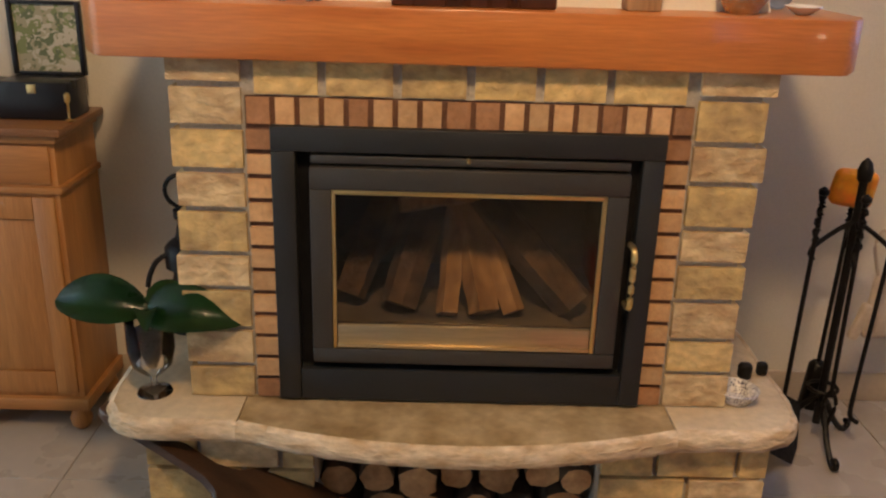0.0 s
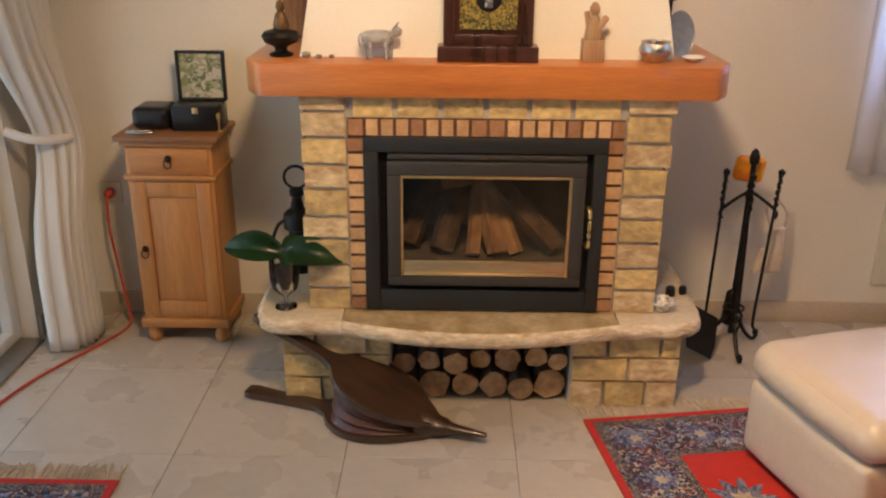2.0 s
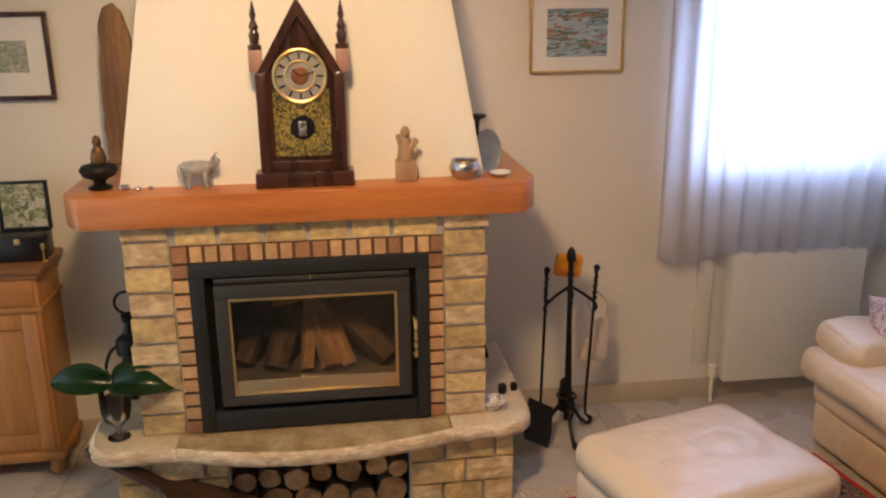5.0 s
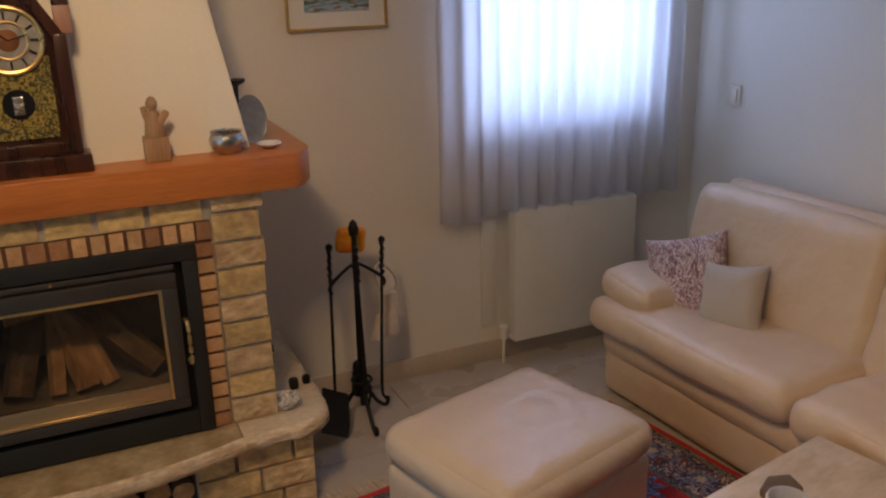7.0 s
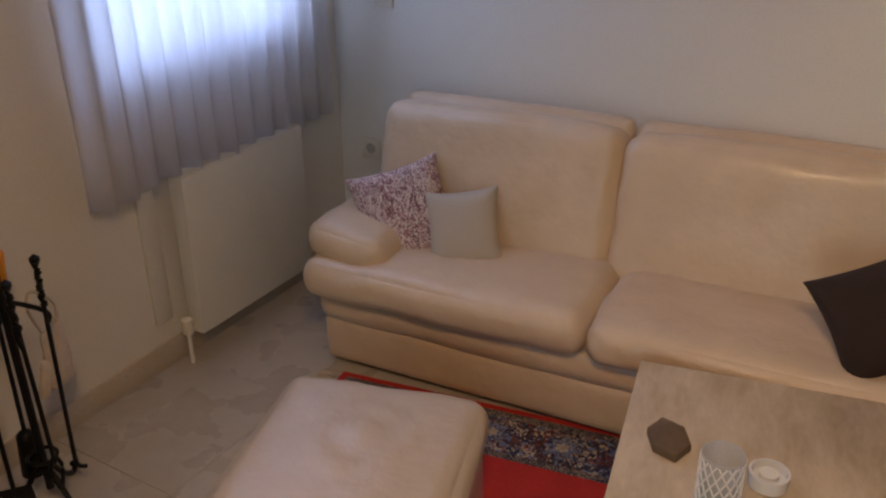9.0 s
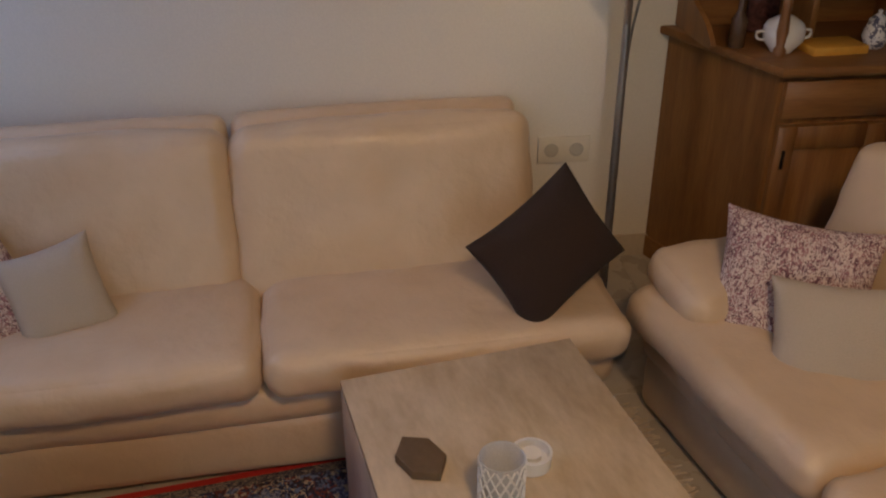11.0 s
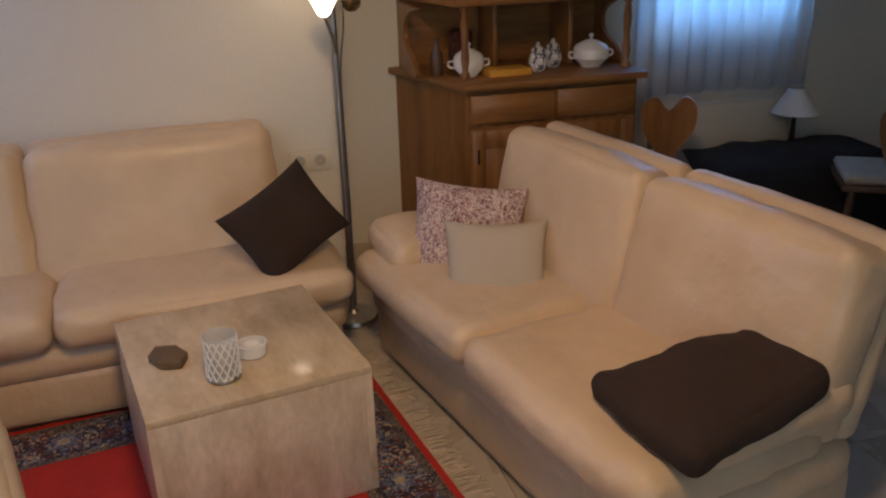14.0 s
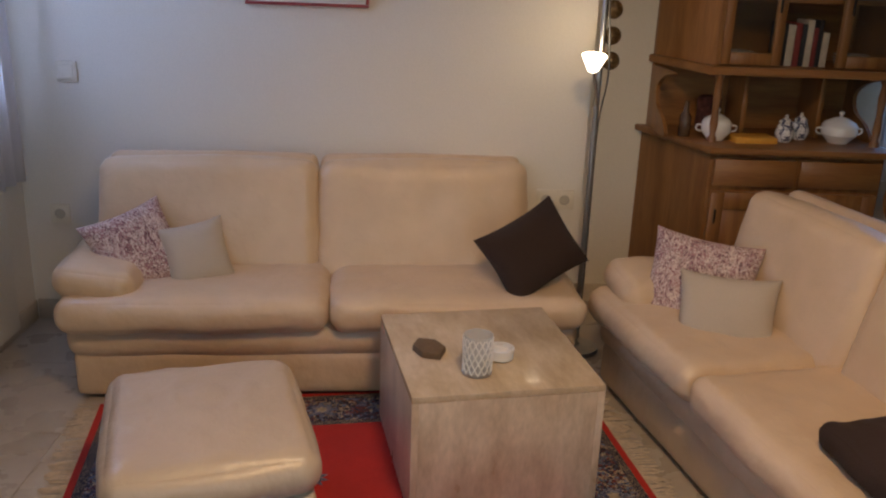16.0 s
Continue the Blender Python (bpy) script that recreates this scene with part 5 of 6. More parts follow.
soft(b, 0.016, 0.010, 0.05, 0.004, 0, 8, 0, 0, pose(-0.016, 0.016, 0.115, 0, -12, 0))
make("figure", b, FIGW, e, angle=60)
make("glass_bowl", lathe(B(), [(0.026, 0), (0.030, 0.004), (0.046, 0.028), (0.047, 0.040), (0.040, 0.055), (0.043, 0.060), (0.040, 0.060), (0.037, 0.055), (0.043, 0.040), (0.028, 0.008), (0.0, 0.006)], seg=28), SILVER, label="small round silvered glass bowl on the mantel", category="bowl").matrix_world = pose(0.485, 0.06, MZ)
e = base("slate_plate", (0.575, 0.17, MZ), "blue-grey plate standing on a dark stand", "plate")
make("plate", lathe(B(), [(0.02, 0), (0.055, 0.004), (0.062, 0.012), (0.059, 0.013), (0.05, 0.008), (0.0, 0.006)], m=Matrix.Translation((0.0, 0, 0.066)) @ pose(0, 0, 0, 78, 0, 12) @ Matrix.Diagonal((0.75, 1.1, 1, 1)), seg=28), SLATE, e)
make("stand", lathe(B(), [(0.03, 0), (0.03, 0.005), (0.006, 0.008), (0.005, 0.06), (0.012, 0.07), (0.006, 0.12), (0.008, 0.155), (0.028, 0.165), (0.028, 0.172)], (-0.02, 0.06, 0), 18), IRON, e)
make("shell_dish", lathe(B(), [(0.012, 0), (0.034, 0.014), (0.033, 0.016), (0.010, 0.004), (0.0, 0.004)], seg=20), PORCELAIN, label="small white shell dish on the mantel", category="dish").matrix_world = pose(0.60, 0.07, MZ)
e = base("bronze_oil_lamp", (-0.61, 0.11, MZ), "dark bronze pot with a small seated figure", "ornament")
make("pot", lathe(B(), [(0.034, 0), (0.036, 0.006), (0.018, 0.014), (0.020, 0.026), (0.048, 0.040), (0.056, 0.058), (0.048, 0.070), (0.020, 0.078), (0.016, 0.09)], seg=24), IRON, e)
b = B()
lathe(b, [(0.020, 0.075), (0.024, 0.09), (0.018, 0.115), (0.010, 0.128), (0.014, 0.14), (0.010, 0.155), (0.002, 0.16)], (0.004, 0, 0), 16)
make("figure", b, mat("aged_bronze", (0.22, 0.12, 0.05), 0.45, 0.7, vary=0.3, bump=0.4), e)
for k, (x, y, s) in enumerate(((-0.53, 0.07, 1), (-0.49, 0.055, 0.7), (-0.455, 0.065, 0.6))):
    b = B()
    soft(b, 0.026 * s, 0.02 * s, 0.018 * s, 0.007 * s, 0, 8, 0.002, k, pose(0, 0, 0.009 * s))
    make("glass_pebble", b, SILVER, label="tiny shiny pebble on the mantel", category="ornament", group="mantel pebbles", angle=180).matrix_world = pose(x, y, MZ)
# long piece of driftwood leaning on the wall
b = B()
pts = [(-0.060, 0.0), (-0.066, 0.12), (-0.070, 0.25), (-0.062, 0.38), (-0.058, 0.46), (-0.042, 0.515), (-0.012, 0.53), (0.018, 0.50), (0.036, 0.42), (0.046, 0.30), (0.040, 0.16), (0.046, 0.06), (0.04, 0.0)]
prism(b, pts[::-1], 0, 0.035, pose(0, 0, 0, 90), bevel=0.008)
bmesh.ops.triangulate(b, faces=[f for f in b.faces if len(f.verts) > 4])
bmesh.ops.subdivide_edges(b, edges=b.edges[:], cuts=2)
for v in b.verts:
    v.co += Vector((0.006 * noise.noise(v.co * 14), 0.010 * noise.noise(Vector((v.co.x * 40, 3, v.co.z * 6))), 0))
make("driftwood", b, DRIFT, label="tall weathered driftwood plank on the mantel", category="driftwood", angle=60).matrix_world = pose(-0.60, 0.50, MZ + 0.002, -6, 0, 0)


# ---- pictures ----
def picture(at, turn, w, h, fw, frame_m, art, aw, ah, label, ay=0.0):
    e = base("framed_picture", at, label, "picture", turn=turn)
    b = B()
    for q in ((-w / 2, w / 2, -h / 2, -h / 2 + fw), (-w / 2, w / 2, h / 2 - fw, h / 2), (-w / 2, -w / 2 + fw, -h / 2 + fw, h / 2 - fw), (w / 2 - fw, w / 2, -h / 2 + fw, h / 2 - fw)):
        box(b, q[0], q[1], -0.022, -0.001, q[2], q[3], 0.003)
    make("frame", b, frame_m, e)
    make("mount", box(B(), -w / 2 + fw, w / 2 - fw, -0.010, -0.002, -h / 2 + fw, h / 2 - fw), MATP, e, label="pale card mount", flat=True)
    make("artwork", box(B(), -aw / 2, aw / 2, -0.012, -0.0101, ay - ah / 2, ay + ah / 2), art, e, flat=True)
    return e


picture((-0.985, NY, 1.442), 0, 0.290, 0.292, 0.016, DARKWOOD, PAINTL, 0.135, 0.105, "small landscape in a dark frame on the wall")
picture((0.985, NY, 1.482), 0, 0.350, 0.268, 0.008, GILT, PAINTS, 0.225, 0.17, "coastal painting in a thin gilt frame", 0.008)
picture((EX, -0.544, 1.555), -90, 0.465, 0.50, 0.012, mat("red_frame", (0.35, 0.05, 0.05), 0.4), MATP, 0.3, 0.35, "print in a thin red frame above the sofa")


# ---- sockets, switch ----
def socket(name, at, turn, label, w=0.08, hole=True):
    e = base(name, at, label, "socket", turn=turn)
    make("plate", box(B(), -w / 2, w / 2, -0.011, 0, -0.04, 0.04, 0.004), PLASTIC, e)
    if hole:
        n = max(1, round(w / 0.08))
        for k in range(n):
            x = -w / 2 + 0.04 + k * 0.075
            make("outlet", lathe(B(), [(0.021, 0), (0.021, 0.003), (0.017, 0.003), (0.016, 0.001)], m=Matrix.Translation((x, -0.0105, 0)) @ pose(0, 0, 0, 90), seg=20), mat("socket_grey", (0.5, 0.46, 0.38), 0.5, vary=0.02, bump=0), e)
    else:
        make("rocker", box(B(), -0.026, 0.026, -0.016, -0.010, -0.026, 0.026, 0.003), PLASTIC, e)
    return e


socket("wall_socket", (-1.378, NY, 0.495), 0, "ivory wall socket with a red plug")
socket("wall_socket", (EX, 0.462, 0.46), -90, "ivory wall socket beside the sofa")
socket("wall_socket", (EX, -1.538, 0.580), -90, "ivory double wall socket behind the sofa", 0.155)
socket("light_switch", (EX, 0.383, 1.030), -90, "ivory wall switch near the corner", 0.08, False)
e = base("extension_cable", (-1.378, 0.56, 0.0), "red extension cable plugged into the wall socket", "cable")
b = B()
lathe(b, [(0.016, 0), (0.018, 0.008), (0.017, 0.03), (0.008, 0.04)], m=Matrix.Translation((0, 0.034, 0.495)) @ pose(0, 0, 0, 90), seg=16)
make("plug", b, REDP, e)
b = B()
tube(b, smooth_path([(0, -0.004, 0.495), (0.003, -0.02, 0.46), (0.0, -0.02, 0.36), (0.02, -0.03, 0.2), (0.05, -0.06, 0.05), (0.055, -0.10, 0.006), (0.02, -0.22, 0.0055), (-0.06, -0.38, 0.0055), (-0.13, -0.55, 0.0055), (-0.17, -0.75, 0.0055), (-0.16, -1.0, 0.0055)], 8), 0.005, 8)
make("cord", b, REDP, e)

# ---- fire tools ----
e = base("fire_tools", (0.925, 0.37, 0.0), "black wrought iron fireplace tool stand", "fire tools")
b = B()
tube(b, [(0, 0, 0.06), (0, 0, 0.70)], 0.010, 8)
lathe(b, [(0.008, 0.0), (0.016, 0.008), (0.018, 0.03), (0.012, 0.05), (0.002, 0.06)], (0, 0, 0.69), 12)
for a in (150, 270, 30):
    c, s = math.cos(radians(a)), math.sin(radians(a))
    tube(b, smooth_path([(0, 0, 0.13), (0.03 * c, 0.03 * s, 0.11), (0.07 * c, 0.07 * s, 0.05), (0.115 * c, 0.115 * s, 0.009), (0.135 * c, 0.135 * s, 0.012), (0.138 * c, 0.138 * s, 0.026), (0.125 * c, 0.125 * s, 0.03)], 5), 0.0075, 8)
for s in (-1, 1):
    tube(b, smooth_path([(0, 0, 0.60), (s * 0.04, 0, 0.575), (s * 0.085, -0.005, 0.54), (s * 0.098, -0.01, 0.52), (s * 0.09, -0.015, 0.505)], 6), 0.006, 8)
    tube(b, smooth_path([(0, 0, 0.60), (0, s * 0.03, 0.575), (s * 0.02, s * 0.06, 0.54), (s * 0.02, s * 0.07, 0.51)], 6), 0.006, 8)
tube(b, [(0.035 * math.cos(2 * math.pi * k / 20), 0.035 * math.sin(2 * math.pi * k / 20), 0.16) for k in range(20)], 0.005, 6, True)
make("stand", b, IRON, e)


def tool(nm, x, y, dx, dy, head):
    b = B()
    top = Vector((x, y, 0.665))
    low = Vector((x + dx, y + dy, 0.16))
    # twisted grip above a plain rod
    n = 16
    tube(b, [top.lerp(low, 0.22 * k / n) + Vector((0.002 * math.cos(k * 1.6), 0.002 * math.sin(k * 1.6), 0)) for k in range(n + 1)], [0.008 + 0.0014 * math.sin(k * 2.1) for k in range(n + 1)], 8)
    tube(b, [top.lerp(low, 0.22), low], 0.0055, 8)
    lathe(b, [(0.004, 0), (0.012, 0.006), (0.012, 0.016), (0.002, 0.024)], top - Vector((0, 0, 0.006)), 10)
    if head == "shovel":
        m = Matrix.Translation(low) @ pose(0, 0, 0, -30, 32, 20)
        pts = [(-0.062, 0), (0.062, 0), (0.072, -0.11), (0.06, -0.155), (-0.06, -0.155), (-0.072, -0.11)][::-1]
        prism(b, pts, 0, 0.004, m @ pose(0, 0, 0, 90, 0, 0))
    elif head == "brush":
        lathe(b, [(0.012, 0.03), (0.022, 0.02), (0.024, 0.0), (0.032, -0.10), (0.0, -0.10)], low, 14)
    elif head == "hook":
        tube(b, smooth_path([low, low + Vector((0.002, 0, -0.06)), low + Vector((0.02, -0.01, -0.075))], 5), 0.006, 8)
    else:
        for s in (-1, 1):
            tube(b, smooth_path([low + Vector((0, 0, 0.02)), low + Vector((s * 0.016, 0, -0.02)), low + Vector((s * 0.004, 0, -0.08))], 5), 0.005, 8)
    make(nm, b, IRON, e)


tool("shovel", -0.092, -0.012, -0.02, -0.03, "shovel")
tool("brush", 0.020, 0.068, 0.0, 0.02, "brush")
tool("poker", 0.094, -0.012, -0.03, -0.02, "hook")
tool("tongs", -0.02, -0.068, 0.02, 0.02, "tongs")
b = B()
soft(b, 0.10, 0.03, 0.085, 0.012, 0.004, 10, 0.003, 4, pose(0, 0, 0))
make("firelighter_pack", b, ORANGE, label="orange and yellow pack hanging on the tools", category="pack", angle=180).matrix_world = pose(0.93, 0.42, 0.665, 4, 6, 0)
b = B()
soft(b, 0.075, 0.02, 0.17, 0.010, 0.004, 12, 0.008, 8, pose(0, 0, 0))
soft(b, 0.028, 0.018, 0.10, 0.009, 0.0, 8, 0.005, 9, pose(-0.05, 0, -0.04, 0, 18, 0))
tube(b, smooth_path([(-0.02, 0, 0.07), (-0.05, 0, 0.16), (-0.03, 0, 0.2), (0.03, 0, 0.14), (0.025, 0, 0.07)], 6), 0.004, 6)
make("fire_glove", b, GLOVE, label="cream cloth glove hanging from the tools", category="glove", angle=180).matrix_world = pose(1.06, 0.43, 0.36, 0, 0, 10)

# ---- radiators ----


def radiator(at, turn, w, h, label):
    e = base("radiator", at, label, "radiator", turn=turn)
    b = B()
    box(b, 0, w, -0.095, -0.085, 0, h, 0.004)
    box(b, 0, w, -0.045, -0.035, 0, h, 0.004)
    box(b, 0, 0.006, -0.09, -0.04, 0, h, 0.002)
    box(b, w - 0.006, w, -0.09, -0.04, 0, h, 0.002)
    make("panel", b, RADP, e)
    make("top_grille", box(B(), 0, w, -0.092, -0.038, h, h + 0.006, 0.002), RADP, e)
    b = B()
    for x in (0.1, w - 0.1):
        box(b, x, x + 0.03, -0.04, 0.0, h - 0.1, h - 0.06)
    make("bracket", b, RADP, e)
    b = B()
    lathe(b, [(0.018, 0), (0.020, 0.01), (0.018, 0.05), (0.01, 0.055)], (-0.035, -0.065, 0.015), 16)
    tube(b, [(-0.035, -0.065, 0.02), (0.002, -0.065, 0.02)], 0.008)
    tube(b, [(-0.035, -0.065, 0.02), (-0.035, -0.065, -at[2] + 0.002)], 0.007)
    make("valve", b, PLASTIC, e)
    return e


radiator((1.62, NY, 0.10), 0, 0.56, 0.535, "cream panel radiator under the window")
radiator((RX, -3.10, 0.12), -90, 0.70, 0.46, "cream panel radiator under the dining window")
b = B()
box(b, 1.515, 1.580, NY - 0.012, NY, 0.16, 0.60, 0.002)
make("pipe_cover", b, RADP, label="cream pipe cover beside the radiator", category="pipe cover")

# ---- floor lamp and wall medallions ----
e = base("floor_lamp", (2.34, -1.635, 0.0), "steel floor lamp with a lit glass reading shade", "floor lamp")
b = B()
lathe(b, [(0.090, 0.001), (0.094, 0.006), (0.090, 0.02), (0.02, 0.028), (0.012, 0.04)], (0, 0, 0), 28)
tube(b, [(0, 0, 0.03), (0, 0, 1.78)], 0.010, 10)
tube(b, smooth_path([(0.0, 0.0, 0.98), (-0.025, 0.01, 1.05), (-0.055, 0.03, 1.11), (-0.070, 0.038, 1.13)], 6), 0.006, 8)
make("stand", b, STEEL, e)
b = B()
tube(b, smooth_path([(0.004, -0.012, 0.05), (0.016, -0.016, 0.5), (0.012, -0.014, 0.9), (0.01, -0.034, 1.08), (0.004, -0.03, 1.2), (0.002, -0.014, 1.4), (0.0, -0.012, 1.75)], 8), 0.0035, 6)
make("cord", b, mat("grey_cord", (0.12, 0.12, 0.12), 0.6), e)
make("reading_shade", lathe(B(), [(0.012, 0.0), (0.020, 0.006), (0.034, 0.035), (0.046, 0.060), (0.044, 0.060), (0.032, 0.036), (0.018, 0.010)], m=Matrix.Translation((-0.075, 0.04, 1.125)) @ pose(0, 0, 0, 0, -14, 0), seg=24), LITGLASS, e, label="lit opal glass shade")
make("uplighter_bowl", lathe(B(), [(0.012, 0.0), (0.05, 0.012), (0.12, 0.06), (0.118, 0.061), (0.045, 0.018), (0.0, 0.012)], (0, 0, 1.78), 28), STEEL, e)
for k, z in enumerate((1.105, 1.21, 1.318)):
    b = B()
    M = Matrix.Translation((RX, -1.79 + 0.003 * k, z)) @ pose(0, 0, 0, 0, -90, 0) @ Matrix.Scale(1.25, 4)
    lathe(b, [(0.030, 0.0), (0.031, 0.004), (0.026, 0.010), (0.024, 0.009), (0.016, 0.014), (0.006, 0.017), (0.0, 0.0175)], m=M, seg=26)
    for j in range(12):
        a = 2 * math.pi * j / 12
        lathe(b, [(0.004, 0.004), (0.003, 0.010), (0.001, 0.012)], m=M @ Matrix.Translation((0.0265 * math.cos(a), 0.0265 * math.sin(a), 0)), seg=6)
    make("brass_medallion", b, mat("old_brass", (0.30, 0.20, 0.10), 0.4, 0.8, vary=0.25, scale=30, bump=0.3), label="small round brass medallion on the wall", category="medallion", group="wall medallions")

# unseen ceiling mount, added to go with the two stand-in spots
e = base("ceiling_lamp", (-0.05, -1.35, CZ), "added round steel ceiling mount for the stand-in spots, unseen", "ceiling lamp")
make("canopy", lathe(B(), [(0.12, -0.001), (0.12, -0.02), (0.06, -0.03), (0.02, -0.035), (0.015, -0.05)], seg=24), STEEL, e)

# ---- pine dresser ----
DRESSER = Matrix.Translation((2.42, -2.115, 0)) @ Matrix.Diagonal((1.44, 0.79, 0.947, 1)) @ Matrix.Translation((-2.235, 2.49, 0))
e = base("dresser", (0, 0, 0), "honey pine dresser with glazed upper cupboard", "dresser")
e.matrix_world = DRESSER
FX, BX = 2.235, 2.566
Y0, Y1 = -2.49, -3.39


def plan(o, back=0.0):
    """Dresser outline with cut corners, grown by o."""
    return [(BX, -2.27 + o), (FX - o * 0.9, Y0 + o * 0.6), (FX - o * 0.9, Y1 - o * 0.6), (BX, -3.42 - o)]


def plan_b(x, o=0.0):
    """A shallower outline whose front lies at x."""
    f = (BX - x) / (BX - FX)
    return [(BX, -2.30 + o), (x - o, -2.30 - 0.19 * f + o * 0.6), (x - o, -3.41 + 0.02 * f - o * 0.6), (BX, -3.41 - o)]


make("base_plinth", prism(B(), plan(-0.01)[::-1], 0.002, 0.085, bevel=0.003), HUTCHY, e, flat=True)
make("base_body", prism(B(), plan(-0.02)[::-1], 0.085, 0.855), HUTCH, e, flat=True)
make("worktop", prism(B(), plan(0.02)[::-1], 0.857, 0.887, bevel=0.007), HUTCHY, e, angle=30)
b = B()
for k in range(2):
    ya, yb = (-2.52, -2.93) if k == 0 else (-2.95, -3.36)
    box(b, FX + 0.002, FX + 0.022, yb, ya, 0.72, 0.835, 0.004)
make("drawer_front", b, HUTCHY, e)
for k in range(2):
    ya, yb = (-2.52, -2.93) if k == 0 else (-2.95, -3.36)
    b = B()
    for q in ((ya - 0.07, ya, 0.11, 0.695), (yb, yb + 0.07, 0.11, 0.695), (yb + 0.07, ya - 0.07, 0.11, 0.185), (yb + 0.07, ya - 0.07, 0.62, 0.695)):
        box(b, FX + 0.002, FX + 0.024, q[0], q[1], q[2], q[3], 0.004)
    make("cupboard_door", b, HUTCH, e)
    make("cupboard_panel", box(B(), FX + 0.010, FX + 0.024, yb + 0.072, ya - 0.072, 0.187, 0.618, 0.003), HUTCH, e)
for y in (-2.555, -2.955):
    make("key_plate", box(B(), FX - 0.004, FX + 0.002, y, y + 0.01, 0.56, 0.62, 0.002), IRON, e)
# open shelf zone: back board, side cheeks, turned posts
UX = FX + 0.05
make("back_board", box(B(), BX - 0.02, BX, -3.40, -2.31, 0.888, 1.80), HUTCHY, e, flat=True)
for ya, yb in ((-2.31, -2.33), (-3.38, -3.40)):
    b = B()
    out = smooth_path([(BX - 0.02, 0.888, 0), (BX - 0.20, 0.888, 0), (BX - 0.17, 0.95, 0), (BX - 0.09, 1.0, 0), (BX - 0.08, 1.08, 0), (BX - 0.16, 1.14, 0), (BX - 0.24, 1.16, 0), (BX - 0.02, 1.16, 0)], 4)
    M = Matrix(((1, 0, 0, 0), (0, 0, 1, min(ya, yb)), (0, 1, 0, 0), (0, 0, 0, 1)))
    prism(b, [(p.x, p.y) for p in out], 0, 0.02, M)
    make("side_cheek", b, HUTCH, e, flat=True)
for y in (-2.525, -3.355):
    make("turned_post", lathe(B(), [(0.016, 0.888), (0.016, 0.905), (0.010, 0.915), (0.015, 0.96), (0.011, 1.02), (0.015, 1.09), (0.010, 1.145), (0.016, 1.155), (0.016, 1.168)], seg=16, m=Matrix.Translation((UX + 0.015, y, 0)) @ Matrix.Diagonal((0.8, 1.4, 1, 1))), HUTCH, e)
for y in (-2.74, -3.14):
    make("divider", box(B(), BX - 0.16, BX - 0.021, y - 0.012, y + 0.012, 0.888, 1.168, 0.002), HUTCH, e)
make("upper_shelf", prism(B(), plan_b(UX - 0.01, 0.012)[::-1], 1.170, 1.205, bevel=0.006), HUTCHY, e, angle=30)
# upper cupboard as a hollow case
for y in (-2.505, -3.395):
    make("upper_side", box(B(), UX, BX - 0.021, y, y + 0.02, 1.206, 1.80), HUTCH, e, flat=True)
for s, y0 in ((1, -2.32), (-1, -3.56)):
    b = B()
    prism(b, [(UX, -2.504), (BX - 0.02, -2.33), (BX - 0.02, -2.31), (UX, -2.484)] if s > 0 else [(UX, -3.416), (UX, -3.397), (BX - 0.02, -3.397), (BX - 0.02, -3.416)], 1.206, 1.80)
    make("upper_corner", b, HUTCH, e, flat=True)
make("cornice", prism(B(), plan_b(UX - 0.02, 0.03)[::-1], 1.80, 1.86, bevel=0.012), HUTCHY, e, angle=30)
b = B()
box(b, UX + 0.03, BX - 0.021, -3.375, -2.505, 1.46, 1.478)
make("inner_shelf", b, HUTCHY, e, flat=True)
for k, (ya, yb) in enumerate(((-2.507, -2.80), (-2.802, -3.078), (-3.08, -3.373))):
    if k == 1:
        continue
    b = B()
    for q in ((ya - 0.045, ya, 1.21, 1.79), (yb, yb + 0.045, 1.21, 1.79), (yb + 0.045, ya - 0.045, 1.21, 1.26), (yb + 0.045, ya - 0.045, 1.74, 1.79)):
        box(b, UX - 0.004, UX + 0.016, q[0], q[1], q[2], q[3], 0.004)
    make("glazed_door", b, HUTCH, e)
    g = make("door_pane", box(B(), UX + 0.004, UX + 0.007, yb + 0.045, ya - 0.045, 1.26, 1.74), PANE, e)
    g.visible_shadow = False
for y in (-2.765, -3.115):
    make("door_pull", box(B(), UX - 0.010, UX - 0.003, y - 0.005, y + 0.005, 1.42, 1.49, 0.002), IRON, e)


def tureen(name, at, r, label):
    e = base(name, at, label, "tureen")
    make("bowl", lathe(B(), [(r * 0.55, 0), (r * 0.6, 0.006), (r, 0.035), (r * 1.02, 0.06), (r * 0.96, 0.07)], seg=28), PORCELAIN, e)
    make("lid", lathe(B(), [(r * 1.0, 0.0705), (r * 0.85, 0.085), (r * 0.35, 0.102), (0.006, 0.106), (0.006, 0.114), (0.012, 0.122), (0.002, 0.13)], seg=28), PORCELAIN, e)
    for s in (-1, 1):
        make("handle", tube(B(), smooth_path([(0, s * r * 0.95, 0.06), (0, s * (r + 0.022), 0.058), (0, s * (r + 0.02), 0.04), (0, s * r * 0.95, 0.035)], 5), 0.004, 6), PORCELAIN, e)


